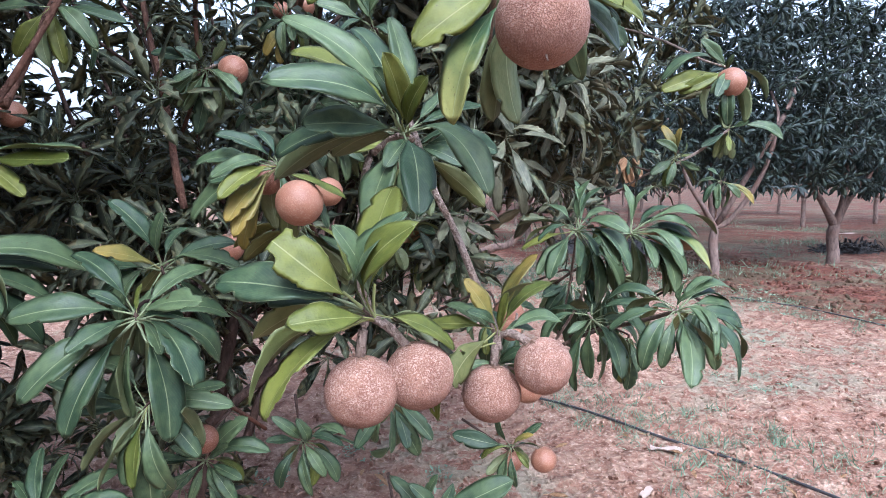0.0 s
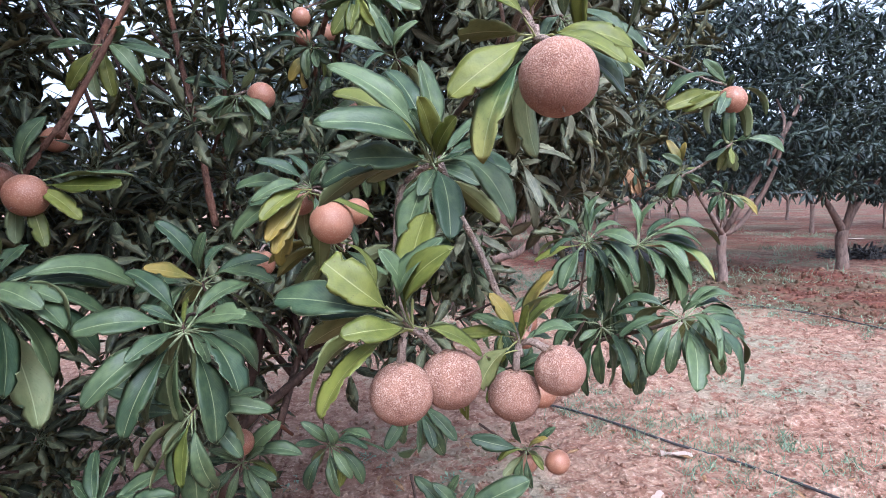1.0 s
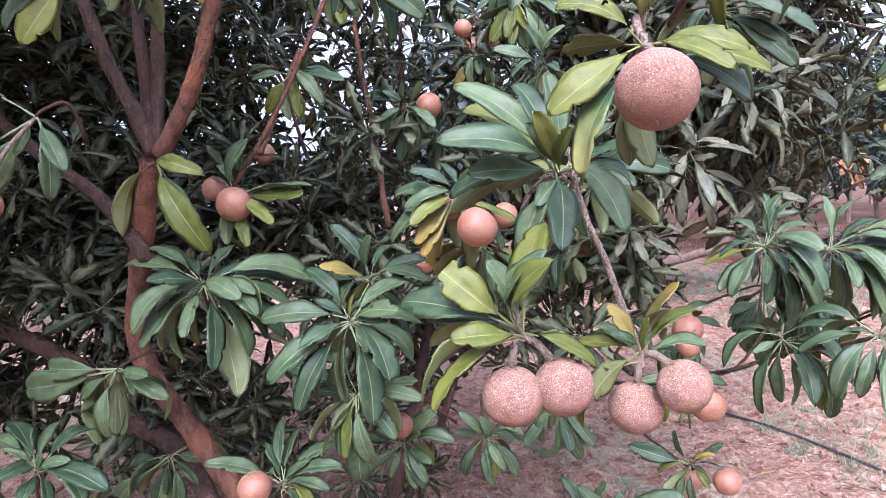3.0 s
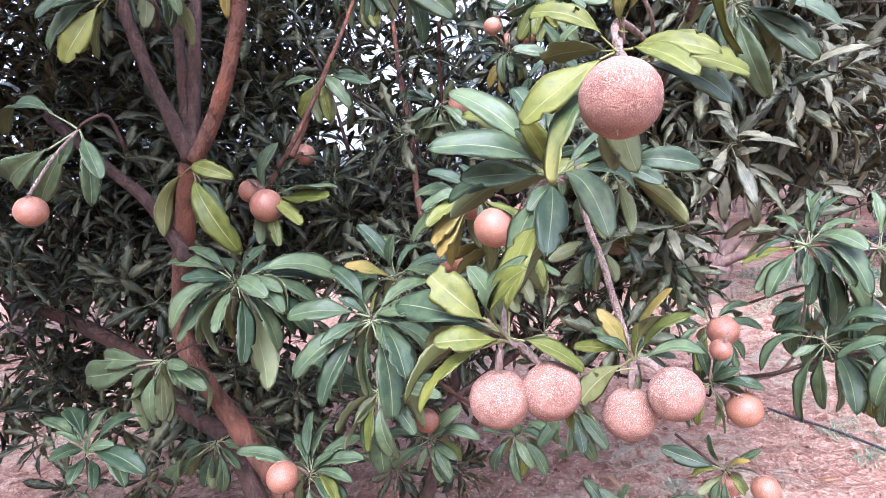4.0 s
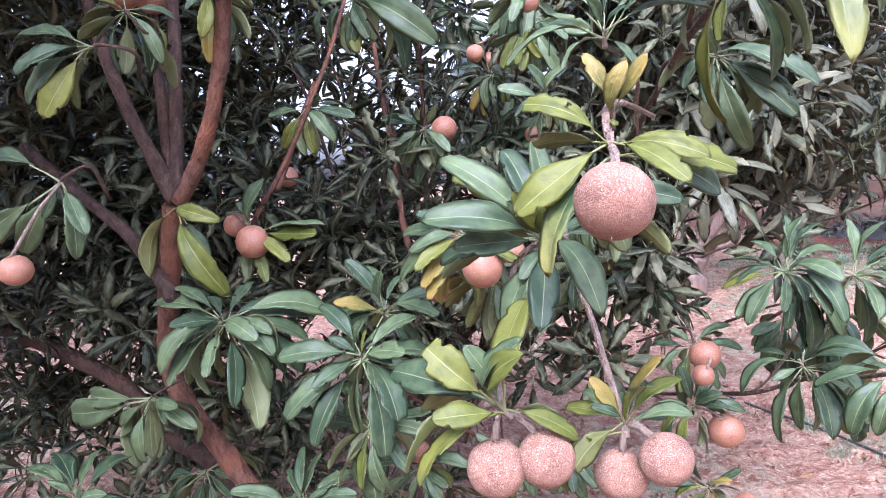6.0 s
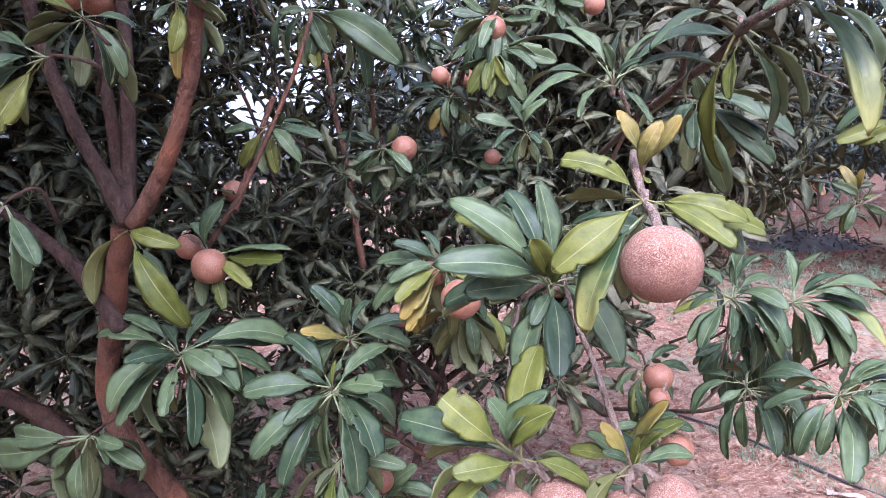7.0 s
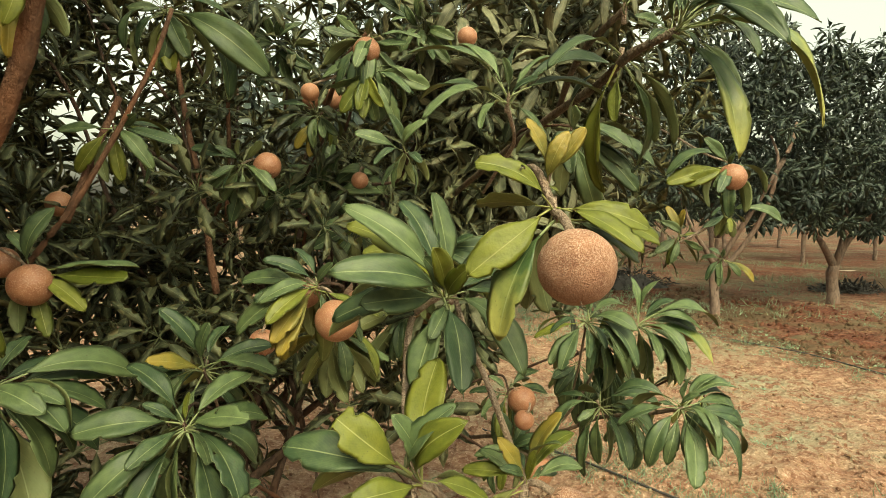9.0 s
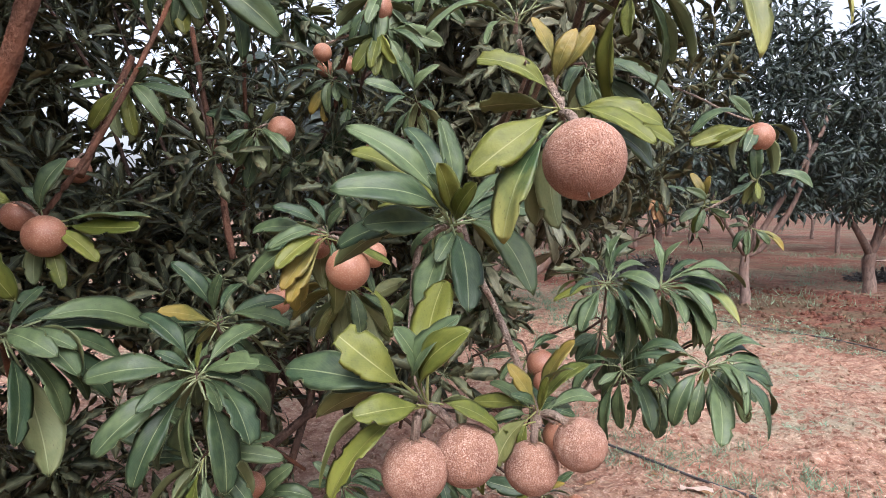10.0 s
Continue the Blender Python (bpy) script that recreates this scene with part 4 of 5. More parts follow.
cluster((0.276, 1.240, 1.047), [
    (128, 28, 10.5, -10, "g", 4), (-151, -10, 10.0, -14, "g", 4), (-129, -42, 14.0, 5, "g", 2), (-94, -47, 9.5, -28, "g", 2),
    (-60, -29, 13.0, 3, "g", 4), (-50, -30, 16.0, 7, "g", 5), (-53, 1, 13.0, 23, "g", 4), (49, 66, 12.0, -25, "g", 3),
    (23, 51, 12.0, -3, "g", 3), (26, 14, 12.0, 9, "g", 4), (-66, -33, 9.0, -12, "g", 3), (89, 64, 12.0, 49, "g", 2),
    (3, -52, 17.0, 52, "g", 3), (27, -73, 17.0, 80, "g", 3),
], True, twig=False)
cluster((0.393, 1.240, 1.041), [
    (-74, -37, 11.0, -11, "g", 3), (-35, -54, 15.0, 18, "g", 4), (-29, -38, 14.6, 21, "g", 4), (-13, -27, 18.0, 17, "t", 4),
    (6, -2, 19.0, 21, "g", 5), (-56, -19, 13.0, 6, "g", 4), (1, -14, 15.0, 25, "g", 4), (17, 12, 10.0, 15, "g", 3),
    (20, 30, 11.0, 7, "g", 3), (95, 69, 11.0, 35, "g", 2), (44, -75, 15.0, 95, "g", 3), (102, -67, 15.0, -101, "g", 2),
    (31, 55, 12.0, -17, "g", 3), (-85, -32, 8.0, -20, "g", 3), (9, -63, 16.0, 57, "g", 4), (1, -15, 14.0, -43, "k", 2, 1.30),
], True, twig=False)
cluster((0.305, 1.215, 0.863), [
    (-150, -19, 7.0, -31, "g", 2), (-136, -68, 15.3, 16, "g", 3), (-75, -38, 15.5, -8, "g", 3), (52, -75, 15.0, 96, "g", 2),
    (-18, 6, 12.9, 20, "g", 4), (-58, -13, 16.0, 1, "g", 5), (17, -32, 13.0, 32, "g", 4), (85, 49, 12.0, 37, "g", 1),
    (145, -1, 10.0, -13, "g", 3), (53, 45, 14.0, -36, "g", 2), (127, -56, 10.0, -63, "g", 2),
], True, twig=False)
cluster((0.425, 1.060, 0.912), [
    (-99, -42, 16.0, -13, "g", 2), (-77, -10, 11.0, 5, "g", 4), (-43, -44, 15.9, 5, "g", 5), (23, -14, 16.0, 26, "g", 4),
    (11, -36, 17.0, 39, "g", 5), (22, 11, 14.0, 7, "g", 4), (27, 30, 11.0, 0, "g", 3), (57, 31, 9.0, -41, "g", 2),
    (159, 9, 4.4, -24, "g", 2), (29, -1, 14.0, 9, "g", 4), (-80, -25, 13.0, -24, "g", 5), (-59, 43, 6.0, 55, "g", 3),
], True, twig=False)
cluster((-0.501, 1.268, 1.396), [
    (-176, 15, 12.1, -50, "g"), (-146, -29, 8.4, -59, "g"), (-136, 28, 7.2, -75, "g"), (-83, 47, 6.7, 67, "g"), (-40, 32, 8.5, -50, "g"),
    (-67, -79, 10.4, -21, "g"), (-33, -45, 10.9, 13, "g"), (-151, -60, 10.5, -131, "g"), (-175, -40, 12.3, -77, "g"), (167, -75, 14.2, -90, "g"),
    (-27, -32, 12.0, 32, "g"),
], twig=False)
cluster((-0.212, 1.213, 1.659), [
    (-163, 7, 9.5, -62, "g"), (-138, 26, 8.2, -89, "g"), (-175, -42, 13.0, -34, "g"), (-153, -83, 16.1, -45, "g"), (-18, -81, 18.1, 42, "g"),
    (-12, -71, 13.6, 67, "g"), (-6, -50, 13.3, 34, "g"), (-172, -64, 13.8, -40, "g"), (-30, -12, 10.6, 51, "g"), (-74, 28, 5.9, 170, "g"),
], twig=False)
cluster((-0.422, 0.970, 0.674), [
    (-177, -10, 13.8, -24, "g"), (-176, -36, 11.6, -73, "g"), (-119, -59, 7.5, -43, "g"), (-48, -35, 6.5, 30, "g"), (-29, -39, 9.3, 36, "g"),
    (-6, 46, 11.6, 68, "g"), (-36, 32, 8.2, 53, "g"), (-4, 9, 11.8, 21, "g"), (-135, -33, 6.6, -43, "g"), (-28, -10, 8.8, 38, "g"),
    (-137, 37, 7.3, -68, "g"),
])
cluster((-0.432, 0.803, 0.836), [
    (-176, 2, 10.9, -48, "g"), (-177, 22, 14.3, -39, "g"), (-166, -75, 11.6, -72, "g"), (-13, -76, 13.3, 65, "g"), (-21, -39, 11.3, 39, "g"),
    (-3, -2, 12.6, 51, "g"), (157, 24, 11.5, -15, "g"), (-60, -87, 15.6, 10, "g"), (-128, -48, 7.8, 108, "g"),
])
cluster((-0.291, 1.125, 0.638), [
    (-4, -8, 12.8, -7, "g"), (-6, -50, 11.1, 31, "g"), (-152, -61, 10.2, -50, "g"), (-40, -37, 8.9, 33, "g"), (-90, 55, 8.2, -134, "g"),
    (-25, 15, 11.0, -6, "g"), (-143, 16, 7.9, -38, "g"), (-136, 47, 9.9, -82, "g"), (-53, -70, 9.0, 23, "g"),
])
cluster((-0.046, 0.950, 0.563), [
    (-168, 60, 11.0, -67, "g"), (-16, 73, 10.2, 58, "g"), (-27, 57, 11.3, 118, "g"), (-3, 27, 17.4, 49, "g"), (-176, 19, 11.0, -53, "g"),
    (-4, 17, 11.4, 79, "g"), (-118, 63, 10.5, -93, "g"),
])
cluster((0.135, 1.200, 0.588), [
    (-176, 15, 13.1, -60, "g"), (-170, -15, 7.1, -29, "o"), (-37, 37, 6.8, 44, "y"), (-165, 67, 8.1, -145, "g"), (-45, -34, 5.4, 36, "o"),
    (-7, 40, 8.5, 35, "g"), (-172, -45, 7.9, 116, "g"),
])
cluster((0.030, 0.608, 1.424), [
    (-172, 21, 12.4, -33, "g", 4), (141, 45, 10.5, -15, "g", 3), (65, 56, 9.0, -29, "g", 2), (-57, 17, 5.5, 68, "g", 2),
    (32, 36, 11.0, 5, "g", 3), (-38, -43, 7.0, 25, "g", 2), (155, 7, 11.5, -30, "g", 4), (-145, -14, 12.0, -22, "g", 4),
    (5, 21, 13.5, 29, "g", 4), (13, 3, 12.0, 25, "g", 3), (-103, 34, 6.0, -111, "g", 1), (-120, -30, 8.0, 14, "g", 3),
], True, twig=False, broad=0.78)
cluster((0.202, 0.560, 1.489), [
    (-62, -58, 16.5, 8, "t", 3), (-27, -25, 13.2, 34, "tx", 4), (-31, -37, 17.9, 25, "t", 5), (-69, -19, 15.0, 23, "g", 4),
    (-29, -4, 13.6, 34, "g", 4), (18, 17, 16.0, 30, "g", 4), (23, 31, 13.5, 13, "g", 4), (46, 44, 9.0, -18, "g", 3),
    (-144, 6, 6.0, -58, "g", 2), (-80, -36, 5.0, 3, "g", 2), (88, 58, 10.0, 43, "g", 2), (33, -43, 13.0, 75, "g", 4),
    (12, 18, 19.0, 28, "g", 4), (-67, -7, 11.0, 35, "g", 4), (-107, 22, 8.0, 116, "g", 2), (20, 33, 15.0, 14, "g", 3),
    (-77, 6, 9.0, 61, "g", 3), (44, 47, 11.0, -17, "g", 3), (-67, -32, 12.0, 0, "gx", 4), (-130, -20, 6.0, -9, "g", 2),
    (-75, -3, 17.0, 36, "g", 4), (35, 45, 12.0, -12, "g", 3),
], True, twig=False, broad=0.64)
cluster((0.159, 0.610, 1.469), [
    (-112, -63, 7.5, 34, "o", 1), (-148, -15, 11.5, -23, "g", 4), (33, -55, 11.0, 10, "g", 2), (99, -76, 16.0, -102, "o", 3),
    (53, -62, 13.0, 92, "g", 3), (125, -41, 10.0, -63, "g", 4), (7, -56, 12.0, -14, "g", 3),
], True, twig=False, broad=0.78)
cluster((0.150, 0.570, 1.514), [
    (-177, 41, 6.4, -51, "g", 3), (112, 35, 6.5, -2, "g", 3), (81, 48, 8.0, 47, "g", 2), (45, 51, 8.0, -4, "g", 2),
    (-59, 0, 5.0, 48, "g", 2), (27, 26, 7.0, 20, "g", 2), (120, 21, 9.0, -23, "g", 4), (-98, 27, 8.0, 115, "g", 2),
    (-119, 23, 8.0, -94, "g", 3), (-83, 10, 6.0, 80, "g", 2),
], True, twig=False, broad=0.78)
cluster((-0.682, 0.830, 1.194), [
    (-14, -73, 10.5, 37, "o"), (-143, -81, 9.6, 71, "g"), (-5, -32, 11.0, 37, "o"), (-3, -2, 15.4, 44, "o"), (3, 3, 16.3, 15, "g"),
    (-9, 65, 11.2, 84, "g"), (150, 43, 8.6, -10, "g"),
], twig=False)
cluster((-0.734, 0.700, 1.250), [
    (-4, -56, 18.7, 55, "o"), (-176, -58, 15.3, 13, "o"), (-4, -14, 11.0, 69, "o"), (8, -65, 11.5, 30, "g"),
])
cluster((0.828, 1.750, 1.300), [
    (-50, 16, 5.8, 90, "g"), (-145, 28, 8.6, -39, "g"), (-3, -14, 15.8, 53, "g"), (-164, -29, 10.9, -29, "g"), (-99, 56, 7.7, 101, "g"),
    (-150, -14, 9.0, -5, "g"),
], twig=False)
cluster((0.809, 1.750, 1.150), [
    (-25, -43, 7.3, 67, "g"), (-106, 41, 5.4, -174, "g"), (-5, -36, 12.1, 50, "y"), (-147, 25, 7.9, -48, "g"), (-153, -43, 9.4, -17, "g"),
], twig=False)
cluster((0.674, 1.750, 1.217), [
    (-149, 28, 9.9, -94, "g"), (-72, 39, 6.0, -148, "g"), (-135, -58, 9.6, -38, "g"), (-34, -26, 7.9, 103, "g"), (-174, 65, 10.8, -93, "y"),
    (-85, 71, 9.2, 130, "y"), (-159, -29, 10.2, -52, "g"),
])
cluster((-0.112, 0.950, 1.394), [
    (-118, 48, 8.3, -89, "g"), (-159, 17, 9.1, -56, "g"), (-51, 39, 8.3, 91, "g"), (-59, -20, 6.3, 33, "g"), (-132, -23, 7.4, -24, "g"),
    (109, -40, 6.6, 3, "g"),
])
cluster((-0.205, 1.200, 1.589), [
    (-142, -55, 12.1, -69, "o"), (-107, -59, 11.0, 0, "o"), (-57, -53, 10.9, 72, "o"), (-8, -62, 12.7, 71, "g"), (-145, -24, 10.1, -149, "g"),
    (-31, -29, 11.9, 28, "g"), (-4, -17, 13.7, 90, "g"), (-79, 43, 7.4, 136, "g"),
])
cluster((-0.345, 1.350, 1.515), [
    (-171, -55, 9.6, -81, "y"), (-157, -77, 10.0, -74, "y"), (-160, -29, 8.1, -56, "g"), (-38, -39, 8.1, 69, "g"), (-176, 7, 11.4, -47, "g"),
    (-31, -1, 7.5, 81, "g"),
])
cluster((-0.615, 0.950, 1.433), [
    (-173, -53, 10.3, -93, "o"), (-40, -72, 9.9, 36, "o"), (-171, -4, 9.0, -47, "g"), (-18, -41, 11.2, 42, "g"), (-4, -15, 12.4, 48, "g"),
    (-34, 13, 7.5, 140, "g"),
])
cluster((-0.082, 0.800, 0.845), [
    (-149, -46, 7.9, -37, "g"), (-86, -55, 7.5, -51, "g"), (-58, -45, 7.3, 13, "g"), (-31, -34, 8.6, 39, "g"), (131, -60, 10.8, 166, "g"),
    (-32, -55, 8.3, 49, "g"),
])
cluster((-0.554, 0.739, 0.683), [
    (-149, 25, 13.8, -25, "g", 3), (121, 53, 11.0, -29, "g", 2), (98, 39, 11.0, -19, "g", 2), (43, 26, 11.1, 19, "g", 3),
    (8, 19, 12.0, 26, "g", 3), (-10, 7, 11.0, 16, "g", 3), (-29, -14, 8.0, -1, "g", 2), (147, 41, 9.0, 25, "g", 2),
    (4, 43, 8.0, 45, "g", 2),
])
cluster((-0.834, 0.512, 0.777), [
    (158, 22, 13.0, 23, "g", 2), (144, 23, 10.0, -44, "g", 2), (126, 16, 13.0, -11, "g", 2), (105, 4, 14.0, 11, "g", 3),
    (0, 20, 8.0, 44, "g", 3), (-2, -3, 15.0, 19, "g", 3), (-67, 16, 9.0, -38, "g", 3), (-142, 45, 6.0, -19, "g", 3),
    (-52, -9, 8.0, 3, "g", 2), (-30, -18, 9.0, -25, "g", 2), (-16, 55, 5.0, 105, "g", 1), (178, 15, 14.0, 2, "g", 3),
    (-8, -17, 12.0, -10, "g", 4),
])
cluster((-0.670, 0.520, 1.494), [
    (-135, -56, 11.6, -73, "o", 2, 1.20), (166, -54, 10.0, -33, "o", 2), (-147, -39, 12.0, -60, "g", 3), (-125, -23, 10.9, -49, "g", 3),
    (-171, 18, 9.0, -37, "g", 3), (-164, 10, 12.0, -40, "g", 3),
])
cluster((-0.745, 0.500, 1.307), [
    (-17, -49, 10.5, 5, "g"), (-178, -45, 14.6, -112, "g"), (-17, -82, 11.9, 5, "g"), (-178, -24, 17.2, -114, "g"), (-179, 1, 17.3, -33, "g"),
    (-120, -61, 5.8, -92, "g"),
])
cluster((0.884, 2.900, 1.287), [
    (-135, -45, 14.6, -18, "k"), (-117, -74, 14.9, -8, "k"), (-72, -72, 16.5, 76, "k"), (-56, -53, 13.7, 60, "k"), (-142, -28, 13.4, -3, "k"),
    (-70, -34, 9.3, 16, "k"),
], twig=False)
cluster((-0.886, 0.720, 0.877), [
    (-179, -12, 24.0, -77, "g"), (-178, -35, 15.7, -157, "g"), (-24, -28, 7.7, -11, "g"), (-3, -23, 12.8, 29, "g"), (-177, -34, 10.7, -68, "g"),
    (-16, 0, 10.3, 51, "g"), (-178, -2, 17.0, -74, "g"),
])
cluster((-0.961, 0.900, 0.617), [
    (-177, -35, 12.1, -52, "g"), (-178, -40, 19.1, -89, "g"), (-174, -68, 12.8, -116, "g"), (-13, -26, 10.1, -1, "g"), (-177, -14, 11.6, -40, "g"),
    (-3, 3, 11.4, 46, "g"), (-33, -86, 12.3, -7, "g"),
])
cluster((0.393, 1.420, 0.919), [
    (-158, -81, 14.0, -12, "g"), (-22, -82, 15.5, 105, "g"), (-147, -46, 12.1, -53, "g"), (-8, -65, 14.6, 26, "g"), (-133, -35, 9.9, 9, "g"),
    (-61, -41, 8.8, 10, "g"), (-85, -87, 16.7, 34, "g"),
])
cluster((0.303, 1.420, 0.906), [
    (-166, -74, 12.9, -48, "g"), (-89, -87, 16.7, 4, "g"), (-12, -73, 14.5, 74, "g"), (-142, -38, 11.5, -34, "g"), (-116, -65, 11.3, 0, "g"),
    (-82, -50, 9.3, -17, "g"), (-142, -9, 10.0, -43, "g"),
])
cluster((0.422, 1.350, 0.783), [
    (-127, -50, 10.2, 2, "g"), (-78, -51, 8.4, 10, "g"), (-141, -24, 9.3, -19, "g"), (-55, -32, 7.5, 13, "g"), (-89, -86, 12.0, 1, "g"),
    (-146, 1, 9.6, -52, "g"),
])
cluster((0.536, 1.220, 0.888), [
    (-121, -63, 12.1, -5, "g"), (-14, -76, 13.6, 94, "g"), (-38, -59, 10.4, 44, "g"), (-137, -49, 11.0, -12, "g"), (-49, -34, 8.6, 27, "g"),
    (-100, -46, 8.1, 3, "g"),
])
cluster((-0.090, 2.000, 0.941), [
    (-148, 10, 11.6, -18, "o"), (-140, 34, 12.2, -43, "g"), (-71, 68, 13.7, 139, "o"), (-48, 40, 11.7, 96, "g"), (-39, -21, 11.3, 9, "g"),
    (-4, -32, 14.2, 53, "o"), (-176, -26, 14.1, -71, "g"), (-128, -16, 8.7, -55, "o"), (-118, -66, 12.1, 149, "o"), (-34, 2, 12.0, 80, "g"),
    (-118, 52, 12.2, 56, "g"),
])
cluster((-0.093, 1.600, 1.221), [
    (-4, -55, 20.3, 32, "o"), (-33, -84, 14.2, -104, "o"), (-176, -51, 14.2, 48, "o"), (-48, -45, 13.5, 20, "g"), (-3, -23, 16.4, 102, "g"),
    (-128, -40, 11.6, -34, "g"), (-33, -5, 13.2, 61, "g"), (-45, 31, 11.8, 126, "g"),
])
cluster((-0.133, 1.350, 1.040), [
    (-43, -3, 8.2, -58, "o"), (-100, -48, 8.3, -8, "g"), (-148, -71, 11.3, -28, "g"), (-176, -55, 19.2, 78, "g"), (-176, -19, 14.2, 79, "g"),
    (-125, -30, 7.8, -36, "g"), (-52, -48, 10.5, -127, "g"),
])
cluster((-0.108, 1.400, 1.736), [
    (-164, 29, 11.5, -93, "g"), (-133, -32, 9.0, -9, "g"), (-61, -54, 11.0, -9, "g"), (-27, -48, 12.3, 78, "g"), (-87, -50, 8.8, -12, "g"),
    (-47, 10, 7.7, 33, "g"), (-140, 1, 8.6, -44, "g"), (-33, -22, 11.1, 80, "g"), (-98, 45, 7.9, -151, "g"), (-122, 30, 7.4, -156, "g"),
])
cluster((-0.342, 1.500, 1.368), [
    (-169, 15, 11.6, -59, "g"), (-142, -16, 9.4, -33, "g"), (-14, 8, 11.5, 52, "g"), (-59, 49, 10.0, 124, "g"), (-177, -24, 19.7, -67, "g"),
    (-37, -34, 11.2, 22, "g"), (-3, -11, 15.5, 60, "g"), (-115, 48, 9.1, -80, "g"), (-131, -54, 11.4, -38, "g"), (-17, -36, 13.1, 36, "g"),
])
cluster((-0.634, 1.200, 1.711), [
    (-4, -55, 23.4, 21, "g"), (-2, -32, 25.8, 68, "g"), (-133, -56, 10.9, -22, "g"), (-34, -56, 13.8, 54, "g"), (-30, 4, 11.1, 61, "g"),
    (-137, -10, 7.9, -86, "g"), (-92, -76, 12.7, -44, "g"),
])
cluster((-0.480, 1.500, 1.717), [
    (-152, -61, 12.2, -67, "g"), (-148, -14, 10.4, -81, "g"), (-44, -67, 13.2, 21, "g"), (-29, -31, 13.3, 87, "g"), (-36, 26, 10.1, 90, "g"),
    (-116, 51, 9.3, -147, "g"), (-66, 45, 8.2, 152, "g"), (-143, 19, 9.3, -85, "g"),
])
cluster((-0.261, 1.400, 1.252), [
    (-170, -26, 12.5, -76, "g"), (-143, -56, 11.4, -77, "g"), (-36, -28, 10.7, 59, "g"), (-32, 10, 10.9, 94, "g"), (-68, 55, 10.6, -90, "g"),
    (-119, 42, 8.7, -108, "g"), (-143, 2, 9.2, -67, "g"), (-49, -62, 10.7, 13, "g"),
])
cluster((0.692, 1.470, 1.415), [
    (-177, -16, 17.3, -69, "o"), (-177, -9, 17.6, -22, "g"), (-156, 35, 11.5, -97, "g"), (-102, 32, 5.7, 135, "g"), (-144, -36, 10.2, -62, "g"),
    (-176, -23, 13.6, -82, "o"),
])
cluster((0.105, 1.200, 0.766), [
    (-158, 2, 8.7, -48, "g"), (-128, 69, 10.0, -111, "g"), (-152, -40, 8.8, -11, "o"), (-128, -65, 8.8, -14, "o"), (-39, 37, 9.0, 61, "g"),
    (-35, 16, 8.2, 32, "g"), (-85, 82, 10.9, -98, "g"), (14, 60, 9.0, 62, "g"),
])
cluster((0.104, 1.277, 0.869), [
    (25, -6, 11.5, 31, "g", 3), (31, -83, 13.0, 76, "g", 2), (-134, -63, 9.0, 0, "g", 2), (-153, 44, 7.0, -50, "g", 3),
    (31, -45, 11.0, 54, "g", 3), (30, 23, 10.0, 14, "g", 3), (163, -2, 9.0, -29, "g", 3), (-132, -79, 14.0, 2, "g", 2),
    (-141, -28, 9.0, -7, "g", 3),
])
cluster((-0.010, 1.400, 1.027), [
    (-176, -3, 12.3, -59, "k"), (-176, -30, 15.2, 77, "o"), (-150, -21, 9.5, -43, "g"), (-171, -68, 14.9, 68, "o"), (-156, -79, 10.9, 105, "g"),
    (-13, -73, 13.7, 79, "g"), (-7, -45, 10.9, 47, "g"), (-41, 25, 8.8, 164, "g"), (-137, 19, 8.0, -85, "g"), (-57, 46, 8.9, 71, "g"),
    (-30, -4, 10.3, -41, "g"),
])
cluster((-0.237, 0.950, 1.081), [
    (-171, -61, 10.7, 60, "o"), (-145, -83, 12.2, 111, "g"), (-17, -77, 12.8, -157, "g"), (-9, -65, 12.4, -102, "g"), (-6, -49, 12.2, -95, "o"),
    (-120, -44, 7.3, 64, "o"), (-175, -30, 10.7, 47, "y"), (-176, -17, 11.5, 41, "y"),
], twig=False)
cluster((-0.063, 1.100, 1.215), [
    (-12, -72, 13.6, -91, "g"), (-4, -39, 17.4, -75, "o"), (166, -55, 13.2, -93, "g"), (-28, -18, 11.6, 52, "g"), (-39, 21, 9.7, 54, "g"),
    (-3, -3, 16.0, 65, "g"),
])
cluster((-0.362, 1.500, 1.309), [
    (-175, 47, 14.0, -80, "g"), (-175, 22, 11.8, -45, "g"), (-19, 81, 16.5, 109, "g"), (-156, 80, 12.0, -121, "g"), (-4, 35, 15.7, 60, "g"),
    (-3, 10, 17.6, 63, "g"), (-144, -10, 8.8, -49, "g"), (-30, -8, 10.5, 120, "g"), (-142, 57, 10.3, -130, "g"),
])
cluster((0.147, 0.820, 1.417), [
    (-12, -72, 13.9, 91, "g"), (-19, -43, 14.0, 75, "g"), (-37, -21, 10.7, 31, "g"), (-125, -31, 8.6, -7, "g"), (-99, -48, 9.3, 25, "g"),
    (-13, -25, 13.2, 38, "g"), (64, -50, 10.0, 101, "g"), (-105, 27, 6.9, -135, "g"),
], True)
cluster((-0.678, 0.595, 1.561), [
    (64, -75, 9.9, 65, "g", 3, 1.10), (94, -53, 13.5, 14, "g", 2), (-126, 26, 6.7, -57, "o", 2, 1.20), (82, -2, 9.0, 51, "g", 3),
    (80, 68, 9.0, 5, "g", 3), (-180, -4, 10.0, 17, "g", 2),
])
cluster((-0.576, 0.660, 1.589), [
    (-72, -66, 8.7, -43, "o"), (-117, -86, 11.2, -86, "y"), (-14, -24, 10.0, -21, "g"), (-23, -2, 8.7, 50, "g"), (-113, -43, 4.9, -36, "g"),
    (-32, 34, 7.6, 158, "g"),
])
cluster((0.402, 2.060, 1.450), [
    (-71, -87, 10.5, 29, "k"), (-95, -72, 8.2, 13, "k"),
], twig=False)



